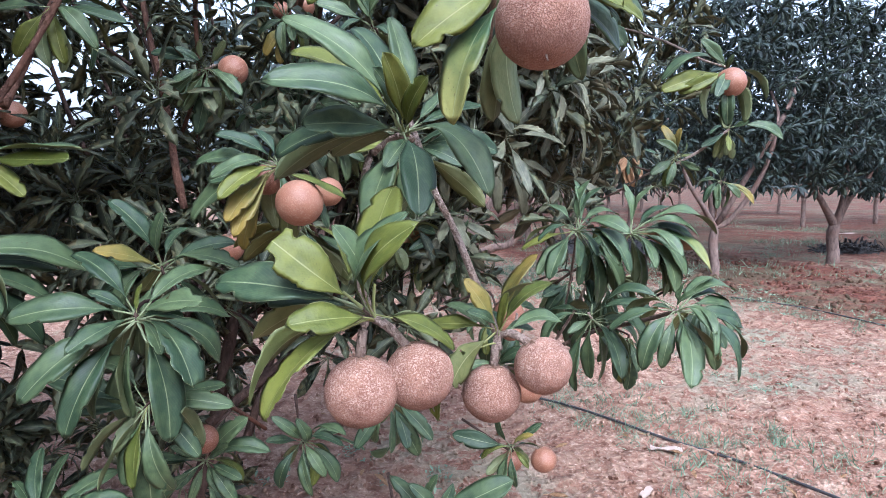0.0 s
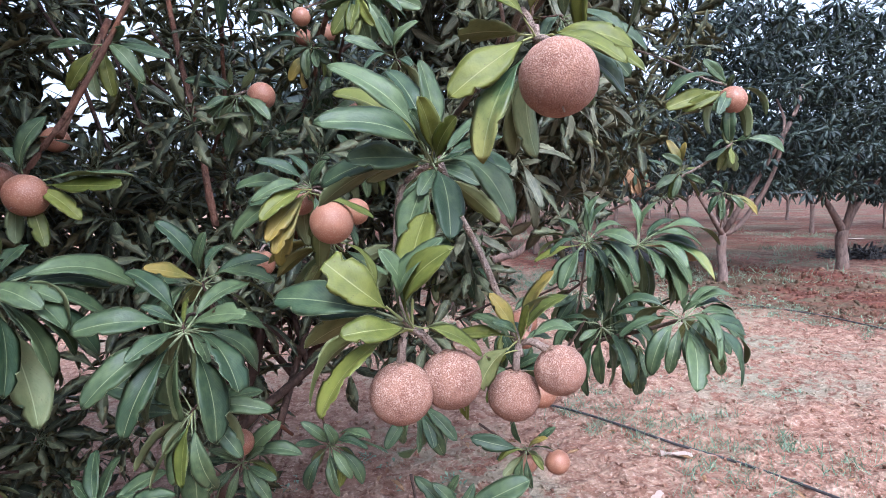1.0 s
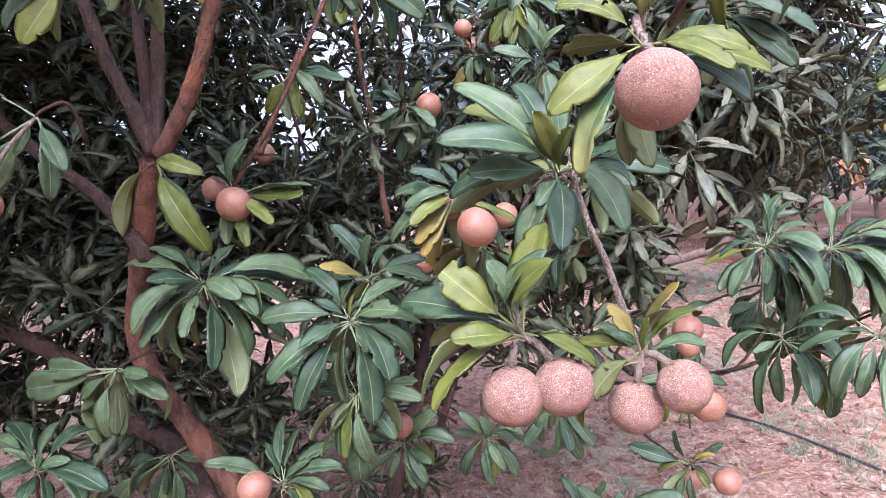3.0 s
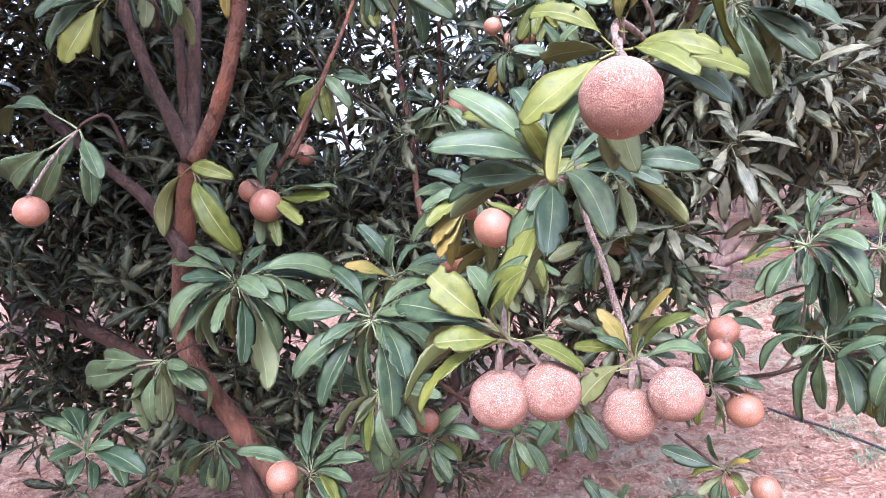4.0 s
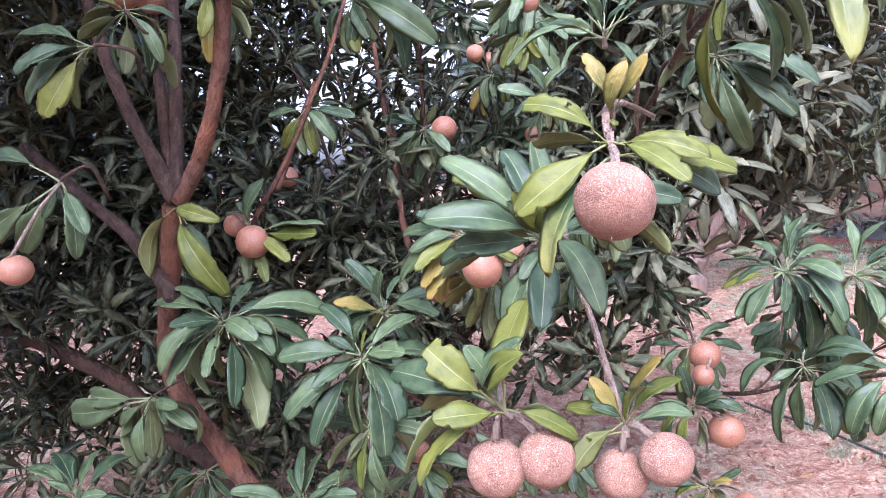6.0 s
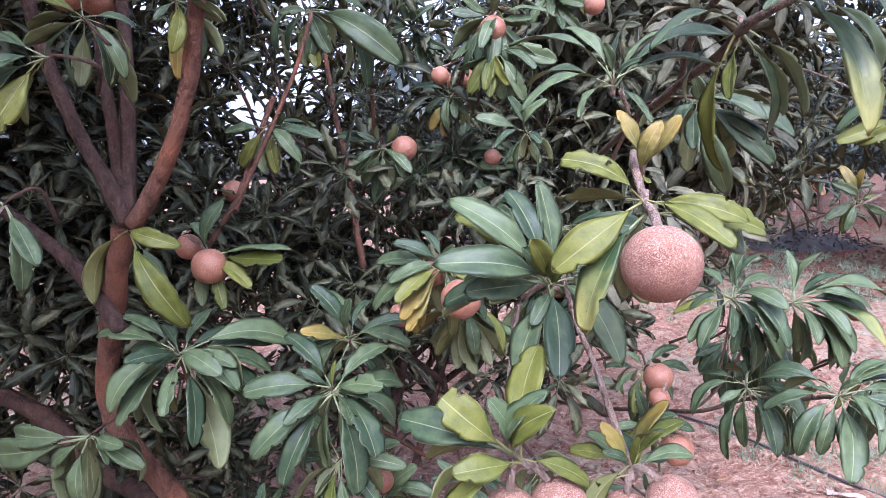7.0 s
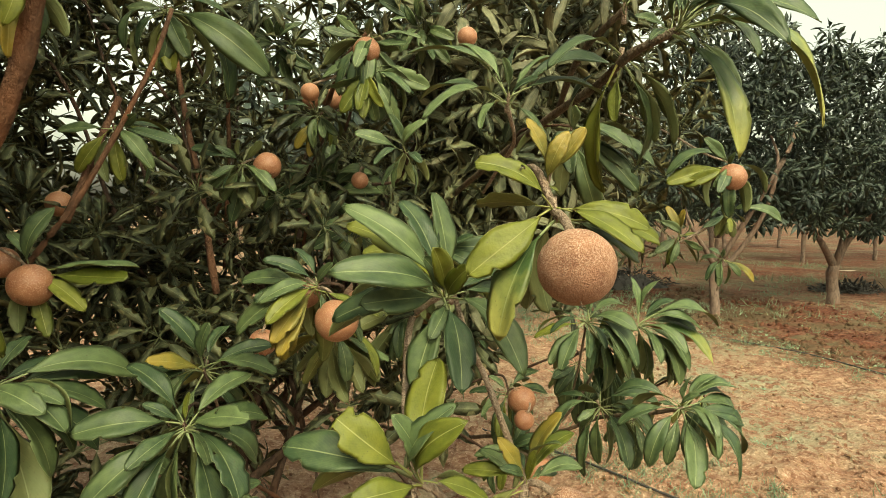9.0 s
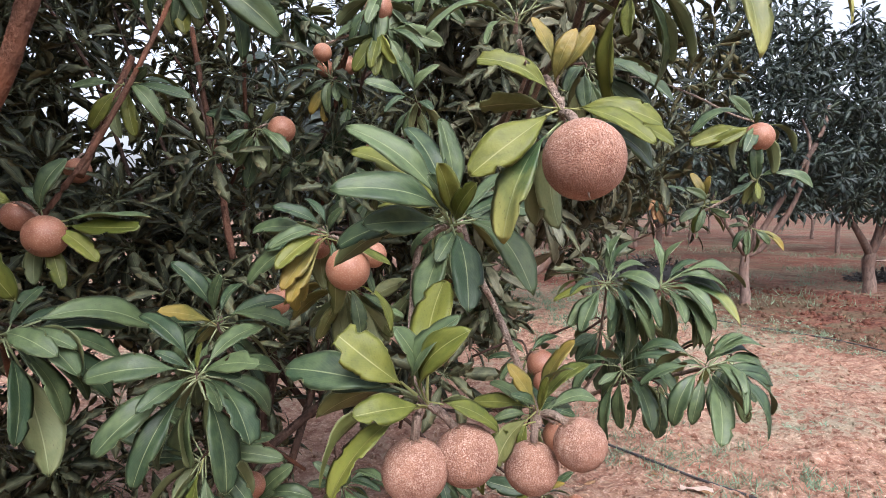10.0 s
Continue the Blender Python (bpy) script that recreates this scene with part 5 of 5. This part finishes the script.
# ---- fruit ----
def fruit_parts():
    """The meshes of a fruit 1 across: the body, the calyx, the dried style."""
    r = random.Random(5)
    bm = bmesh.new()
    bmesh.ops.create_uvsphere(bm, u_segments=40, v_segments=26, radius=0.5)
    for v in bm.verts:
        q = v.co.copy()
        v.co = q * (1 + 0.012 * noise.noise(q * 4) + 0.006 * noise.noise(q * 14))
        v.co.z *= 0.97
        d = math.hypot(v.co.x, v.co.y)
        if q.z > 0:
            v.co.z -= 0.03 * math.exp(-(d / 0.10) ** 2)
    return bm


BODIES = []
for mat in (SCURF, RUSSET):
    bm = fruit_parts()
    me = bpy.data.meshes.new("fruit_body")
    bm.to_mesh(me)
    bm.free()
    me.materials.append(mat)
    me.polygons.foreach_set("use_smooth", [True] * len(me.polygons))
    BODIES.append(me)
cv, cf = [(0, 0, 0.47)], []
for k in range(12):
    an = 2 * math.pi * k / 12
    rr = 0.17 if k % 2 == 0 else 0.075
    cv.append((rr * math.cos(an), rr * math.sin(an), 0.475 - (0.02 if k % 2 == 0 else 0.0)))
cv += [(x * 0.95, y * 0.95, z + 0.02) for x, y, z in cv]
cf += [(0, 1 + (k + 1) % 12, 1 + k) for k in range(12)] + [(13, 14 + k, 14 + (k + 1) % 12) for k in range(12)]
cf += [(1 + k, 1 + (k + 1) % 12, 14 + (k + 1) % 12, 14 + k) for k in range(12)]
CALYX_MESH = mesh_of("calyx", cv, cf, [CALYX], smooth=False)
STYLE_MESH = tube("style", [(0, 0, -0.46), (0.004, 0, -0.52), (0.012, 0.004, -0.57)], 0.016, 0.008, TWIG, 6, 0.1, 3)


def fruit(c, size, stem_to=None, scurfy=False, lean=(0, 0), label=""):
    """A fruit that hangs from stem_to."""
    ob = tagged(new("sapodilla_fruit"), label or "round russet sapodilla fruit hanging among leaves", "fruit", "sapodilla fruits")
    ob.matrix_world = pose(*c, lean[0], lean[1], 0) @ pose(0, 0, 0, 0, 0, (c[0] * 7919 + c[2] * 3571) % 360)
    body = part("fruit_body", BODIES[0 if scurfy else 1], ob)
    cap = part("calyx", CALYX_MESH, ob, "brown calyx")
    pin = part("style", STYLE_MESH, ob, "dried style at the fruit's tip")
    for o in (body, cap, pin):
        o.scale = (size, size, size)
    c = Vector(c)
    rot = Euler((radians(lean[0]), radians(lean[1]), 0)).to_matrix()
    top = c + rot @ Vector((0, 0, size * 0.475))
    near = min(SHOOTS, key=lambda q: (q - top).length)
    end = Vector(stem_to) if stem_to else near if (near - top).length < 0.13 else top + Vector((0.006, 0.025, 0.012))
    mid = top.lerp(end, 0.5) + rot @ Vector((0, 0, 0.006))
    st = part("stalk", tube("stalk", [top, mid, end], 0.0042 if scurfy else 0.0026, 0.0034 if scurfy else 0.0022, TWIG, 8, 0.15, 4), ob, "scurfy stalk")
    bpy.context.view_layer.update()
    st.matrix_parent_inverse = ob.matrix_world.inverted()
    return ob


BIG = "large rough brown sapodilla fruit with pale scurf"
fruit((0.065, 0.385, 1.253), 0.0630, (0.056, 0.442, 1.297), True, (-35, 0), BIG)
fruit((-0.073, 0.463, 0.974), 0.0620, (-0.067, 0.463, 1.038), True, (0, 0), BIG)
fruit((-0.025, 0.485, 0.980), 0.0611, (-0.064, 0.468, 1.036), True, (-4, -22), BIG)
fruit((0.043, 0.545, 0.942), 0.0579, (0.049, 0.543, 1.001), True, (0, 4), BIG)
fruit((0.091, 0.530, 0.974), 0.0555, (0.052, 0.545, 1.0), True, (0, -30), BIG)
fruit((-0.209, 0.830, 1.123), 0.0678, lean=(-15, 0))
fruit((-0.269, 0.880, 1.157), 0.0476, lean=(-3, -7))
fruit((-0.187, 0.930, 1.137), 0.0468, lean=(-16, -4))
fruit((-0.443, 1.260, 1.390), 0.0616, lean=(-40, -40))
fruit((0.687, 1.447, 1.384), 0.0700, lean=(-20, 30))
fruit((-0.410, 0.936, 0.727), 0.0492, lean=(-70, 10))
fruit((-0.680, 0.823, 1.175), 0.0659, lean=(-55, 15))
fruit((-0.751, 0.860, 1.206), 0.0502, lean=(19, 11))
fruit((-0.212, 1.200, 1.629), 0.0582, lean=(-80, 0))
fruit((-0.334, 1.206, 1.544), 0.0398, lean=(-7, 17))
fruit((-0.334, 1.450, 1.572), 0.0526, lean=(-20, 20))
fruit((0.126, 1.133, 0.859), 0.0420, lean=(17, 23))
fruit((0.129, 1.201, 0.879), 0.0620, lean=(4, -24))
fruit((0.207, 1.220, 0.551), 0.0565, lean=(-9, -21))
fruit((0.139, 1.240, 0.540), 0.0499, lean=(-22, -18))
fruit((0.168, 1.200, 0.721), 0.0700, lean=(15, -15))
fruit((-0.575, 0.690, 0.698), 0.057, lean=(2, -12))
fruit((-0.867, 0.751, 1.663), 0.0740, lean=(6, 8))
fruit((-0.879, 0.832, 1.672), 0.0700, lean=(-8, 4))
fruit((-0.896, 1.230, 1.301), 0.0577, lean=(-11, -9))
fruit((-0.001, 1.150, 1.646), 0.0405, lean=(-24, -6))
fruit((-0.401, 1.510, 1.580), 0.0462, lean=(13, -3))
fruit((-0.250, 1.361, 1.364), 0.0419, lean=(0, 0))
fruit((-0.302, 1.600, 1.255), 0.0300, lean=(-13, 3))
fruit((-0.393, 1.050, 1.037), 0.0532, lean=(24, 6))
fruit((-0.747, 0.420, 1.189), 0.0440, lean=(11, 9))


# ---- the crown behind, and unseen foliage overhead for shade ----
def crown(parent, balls, count, length, seed, keep=None, leaves=FAR_LEAVES, mats=CROWN, per=(9, 15), droop=0.3, name="crown"):
    rr = random.Random(seed)
    made, tries = [], 0
    while count and tries < 60000:
        tries += 1
        (bx, by, bz), (ax, ay, az), share = rr.choices(balls, [b[2] for b in balls])[0]
        d = Vector((rr.gauss(0, 1), rr.gauss(0, 1), rr.gauss(0, 1))).normalized()
        s = rr.random() ** 0.45
        c = Vector((bx + ax * d.x * s, by + ay * d.y * s, bz + az * d.z * s))
        if keep and not keep(c):
            continue
        axis = Vector((d.x * 0.6 + rr.gauss(0, 0.35), d.y * 0.6 + rr.gauss(0, 0.35), 0.55 + d.z * 0.5))
        made += whorl(c, axis, rr.randrange(*per), length * rr.uniform(0.8, 1.15), rr, len(leaves), droop)
        count -= 1
    return bulk(name, leaves, mats, made, parent)


def behind(c):
    """Clear of the near shoots, the open ground and the camera's way."""
    if c.z < 0.2 or (c.y < 0.1 and c.z < 2.2):
        return False
    if c.x > -0.95 and c.y < 1.15:
        return False
    if c.x <= -0.95 and math.hypot(c.x, c.y + 0.1) < 1.45:
        return False
    if c.y < 0.15:
        return True
    # thin below, so that the ground behind shows
    if c.x < -0.4 and c.z < 0.85 and noise.noise(c * 3.3) < -0.14:
        return False
    # a gap through which the sky shows
    way, up = math.degrees(math.atan2(c.x, c.y + 0.05)), math.degrees(math.atan2(c.z - 1.17, math.hypot(c.x, c.y)))
    if abs(way + 32.5 + 2 * noise.noise(c * 5)) < 3.2 and 4.5 < up < 10.0 and noise.noise(c * 9) > -0.3 or abs(way + 16.5) < 2.2 and 12.5 < up < 17.5 and noise.noise(c * 7) > -0.2:
        return False
    # another, low down, towards the next tree's trunk
    way, up = math.degrees(math.atan2(c.x - 0.17, c.y + 0.06)), math.degrees(math.atan2(c.z - 1.2, math.hypot(c.x - 0.17, c.y + 0.06)))
    if abs(way + 1.3 + 2 * noise.noise(c * 6)) < 3.8 and -13.5 < up < 0.0:
        return False
    wave = 0.10 * noise.noise(c * 4.0) + 0.05 * noise.noise(c * 11.0)
    side = c.x / c.y + wave
    if side > 0.0 and c.z < min(0.72 + 3.6 * side, 0.98 + 0.5 * (side - 0.1)):
        return False
    if -0.33 < side <= 0.0 and c.z < 0.72:
        return False
    return side < 0.42


def beside(c):
    """Clear of the open ground and of the way to the next tree's trunk."""
    way = math.degrees(math.atan2(c.x - 0.17, c.y + 0.06))
    up = math.degrees(math.atan2(c.z - 1.2, math.hypot(c.x - 0.17, c.y + 0.06)))
    return c.y > 1.25 and c.x / c.y < 0.26 + 0.05 * noise.noise(c * 5) and (abs(way + 1.3) > 4.2 or up > 0.5)


on_tree(crown(tree, [((-1.5, 1.9, 1.35), (1.2, 0.9, 1.15), 5), ((-0.4, 1.7, 1.35), (0.6, 0.6, 0.75), 5), ((0.3, 1.9, 1.9), (0.55, 0.7, 0.8), 4), ((-0.7, 2.0, 2.7), (1.7, 1.1, 0.9), 4),
                     ((-1.6, 1.2, 0.65), (0.8, 0.55, 0.5), 3), ((-0.75, 1.5, 0.7), (0.6, 0.4, 0.5), 3), ((0.45, 2.6, 1.65), (0.6, 0.8, 0.75), 4), ((0.0, 1.5, 1.0), (0.3, 0.35, 0.3), 2.2), ((-1.3, 2.3, 1.9), (0.9, 0.6, 0.8), 4), ((0.1, 2.0, 1.1), (0.4, 0.4, 0.35), 1.4)], 1120, 0.122, 21, behind))
on_tree(crown(tree, [((-2.0, 0.75, 1.85), (0.9, 0.65, 1.1), 5), ((-1.5, 1.15, 1.3), (0.6, 0.4, 0.9), 3), ((-1.7, 0.6, 0.7), (0.7, 0.6, 0.5), 2), ((-1.6, 1.1, 2.2), (0.8, 0.6, 0.7), 4), ((-1.9, 1.7, 0.95), (1.1, 0.8, 0.6), 6)], 820, 0.12, 22, behind))
on_tree(crown(tree, [((-1.8, 1.75, 2.1), (0.75, 0.5, 0.65), 1)], 230, 0.13, 24, behind))
# unseen foliage overhead, added to shade the upper left of the crown
on_tree(crown(tree, [((-1.0, 0.45, 2.3), (0.6, 0.6, 0.35), 1)], 120, 0.13, 25, lambda c: c.z - 1.3 > 0.72 * math.hypot(c.x, c.y)))
on_tree(crown(tree, [((-0.95, 1.75, 0.55), (0.75, 0.4, 0.42), 2), ((-0.75, 1.6, 1.05), (0.5, 0.35, 0.3), 1)], 55, 0.13, 28, behind))
# out-of-view foliage high on the far left, added to keep that side dark
on_tree(crown(tree, [((-1.35, 0.1, 2.25), (0.5, 0.55, 0.3), 1)], 110, 0.13, 29, lambda c: c.x < -0.9 and c.z - 1.38 > 0.55 * math.hypot(c.x, c.y)))
# sparse unseen foliage above the camera, there only to block sky light
on_tree(crown(tree, [((-1.35, -0.2, 2.8), (1.3, 1.2, 0.5), 1)], 140, 0.12, 23, lambda c: c.z > 2.3))
# thick unseen layer between the left limbs and the sun, added for shade
on_tree(crown(tree, [((-1.0, 0.0, 2.5), (0.8, 0.8, 0.35), 2), ((-1.5, -0.5, 2.3), (0.6, 0.5, 0.4), 1)], 420, 0.15, 26, lambda c: c.x < -0.35 and c.z - 1.35 > 0.6 * math.hypot(c.x, c.y + 0.1)))
on_tree(crown(tree, [((0.16, 1.75, 1.35), (0.24, 0.35, 0.32), 2), ((0.33, 2.1, 1.55), (0.35, 0.5, 0.45), 3), ((0.12, 1.6, 1.75), (0.35, 0.3, 0.3), 1.5), ((0.05, 1.6, 1.05), (0.16, 0.25, 0.18), 0.8)], 230, 0.145, 27, beside, leaves=OLD_LEAVES, mats=OLD, per=(8, 13), droop=0.85))
on_tree(crown(tree, [((-1.5, 1.35, 1.15), (0.8, 0.4, 0.75), 2), ((-1.1, 2.1, 1.0), (0.8, 0.4, 0.7), 1)], 260, 0.13, 30, lambda c: c.z > 0.95 and behind(c)))
on_tree(crown(tree, [((-1.3, 1.25, 0.65), (0.6, 0.3, 0.3), 1)], 45, 0.125, 33, lambda c: noise.noise(c * 3.3) > -0.1))
tw = random.Random(4)
for k in range(11):
    a = Vector((-0.52 + tw.gauss(0, 0.08), 1.25 + tw.uniform(0, 0.35), 0.55 + tw.uniform(0, 0.4)))
    e = Vector((tw.uniform(-1.8, 0.55), tw.uniform(1.8, 2.6), tw.uniform(1.7, 2.9)))
    m = [a.lerp(e, f) + Vector((tw.gauss(0, 0.05), tw.gauss(0, 0.05), -0.45 * f * (1 - f) + tw.gauss(0, 0.02))) for f in (0.2, 0.4, 0.6, 0.8)]
    branch([tuple(p) for p in (a, *m, e)], tw.uniform(0.0065, 0.011), "branch", 0.35, mat=SHADEBARK)


# ---- the orchard ----
def orchard_tree(seed, count, length, base, fork, limbs, balls, label, leaves=MANGO_LEAVES, detail=10, name="mango_tree", stout=0.62):
    rr = random.Random(seed)
    ob = tagged(new(name), label, "tree", "orchard trees")
    part("trunk", tube("trunk", [(0, 0, -0.05), (0.01, 0.0, 0.25 * fork), (-0.01, 0.02, 0.6 * fork), (0, 0, fork)], base, base * 0.85, GREYBARK, detail, 0.2, 4, seed), ob, "pale grey brown trunk")
    for pts in limbs:
        part("limb", tube("limb", [(0, 0, fork - 0.03)] + pts, base * stout, base * 0.2, GREYBARK, detail, 0.2, 4, seed + len(pts)), ob)
    crown(ob, balls, count, length, seed, leaves=leaves, mats=MANGO, per=(9, 14), droop=0.75)
    return ob


WORDS = "orchard tree with dark drooping leaves on a pale trunk"
first = orchard_tree(31, 540, 0.21, 0.060, 0.62, [
    [(0.16, -0.1, 0.72), (0.40, -0.3, 1.25), (0.52, -0.35, 1.85), (0.50, -0.2, 2.2)], [(0.5, -0.35, 1.75), (0.68, -0.33, 2.1), (0.8, -0.2, 2.35)],
    [(-0.22, -0.15, 0.85), (-0.45, -0.2, 1.2), (-0.7, -0.2, 1.9)], [(0.1, 0.4, 1.0), (0.3, 0.8, 1.8), (0.4, 0.9, 2.6)]],
    [((0.3, 0.2, 2.6), (1.3, 1.2, 1.2), 3), ((0.9, 0.3, 1.75), (1.1, 1.0, 0.8), 2), ((-0.6, 0.2, 1.9), (1.0, 0.9, 0.9), 1.6), ((0.3, 0.4, 3.2), (1.2, 1.0, 0.55), 1.2)], WORDS)
second = orchard_tree(32, 500, 0.21, 0.085, 0.55, [
    [(-0.25, -0.1, 0.85), (-0.45, -0.1, 1.15), (-0.8, 0, 1.9)], [(0.1, 0, 0.9), (0.2, 0.1, 1.4), (0.35, 0.1, 2.2)], [(0.35, 0.2, 0.95), (0.8, 0.2, 1.5), (1.0, 0.3, 2.2)]],
    [((0.1, 0.1, 2.5), (1.5, 1.3, 1.2), 3), ((0.3, 0.0, 1.6), (1.5, 1.1, 0.6), 2), ((0.1, 0.3, 3.2), (1.4, 1.1, 0.55), 1.2)], WORDS)
far = orchard_tree(33, 88, 0.34, 0.06, 0.75, [
    [(-0.3, 0.1, 1.1), (-0.7, 0.1, 1.9)], [(0.1, -0.2, 1.2), (0.2, -0.2, 2.2)], [(0.35, 0.2, 1.1), (0.8, 0.2, 1.9)]],
    [((0.0, 0.0, 2.2), (1.6, 1.6, 1.15), 3), ((0.0, 0.0, 1.4), (1.7, 1.6, 0.75), 1.4)], WORDS, TINY_LEAVES, 7)
first.matrix_world = pose(3.31, 7.34, 0)
second.matrix_world = pose(5.44, 8.37, 0)
third = orchard_tree(34, 420, 0.21, 0.13, 0.36, [
    [(-0.02, 0.0, 0.45), (-0.08, 0.0, 0.70), (-0.16, 0.05, 1.0), (-0.22, 0.05, 1.25), (-0.5, 0.1, 2.2)], [(0.07, 0.1, 0.5), (0.09, 0.2, 0.7), (0.06, 0.3, 1.0), (0.0, 0.35, 2.2)],
    [(0.10, -0.05, 0.48), (0.26, -0.1, 0.76), (0.47, -0.15, 1.09), (0.9, -0.2, 2.2)], [(0.26, -0.1, 0.74), (0.27, -0.1, 1.0), (0.26, -0.1, 1.3), (0.3, -0.1, 2.0)],
    [(0.18, -0.1, 0.44), (0.42, -0.2, 0.53), (0.68, -0.3, 0.68), (1.2, -0.5, 1.6)]],
    [((0.1, 0.1, 2.5), (1.6, 1.4, 1.0), 3), ((0.9, 0.2, 1.7), (0.9, 0.9, 0.6), 1.6), ((-1.0, 0.2, 1.6), (0.9, 0.9, 0.9), 1.6)], WORDS, stout=0.40)
third.matrix_world = pose(0.03, 6.0, 0)
rr = random.Random(8)
# a row behind the camera, unseen, added to block light from the low sky
places = [(x, -3.6 + rr.gauss(0, 0.3)) for x in (-4.6, -1.8, 1.0, 3.8)]
# the one at (-3.7, -1.3) is unseen too, added to block light from left
places += [(-1.35, 6.6), (-5.6, 3.0), (-5.0, 0.6), (-3.7, -1.3), (7.6, 9.4), (9.8, 10.4), (12.0, 11.6), (-1.7, 8.6), (-8.2, 7.0)]
for j in range(1, 6):
    for i in range(-3, 6):
        x = 3.31 + 2.5 * i - 1.9 * j
        y = 7.34 + 1.2 * i + 3.9 * j
        if y > 9 and -0.35 * y < x < 0.8 * y + 1:
            places.append((x + rr.gauss(0, 0.2), y + rr.gauss(0, 0.2)))
for x, y in places:
    copy_thing(far, pose(x, y, 0, 0, 0, rr.uniform(0, 360)) @ Matrix.Scale(rr.uniform(0.9, 1.2), 4))
far.matrix_world = pose(-11, 9, 0, 0, 0, 40)
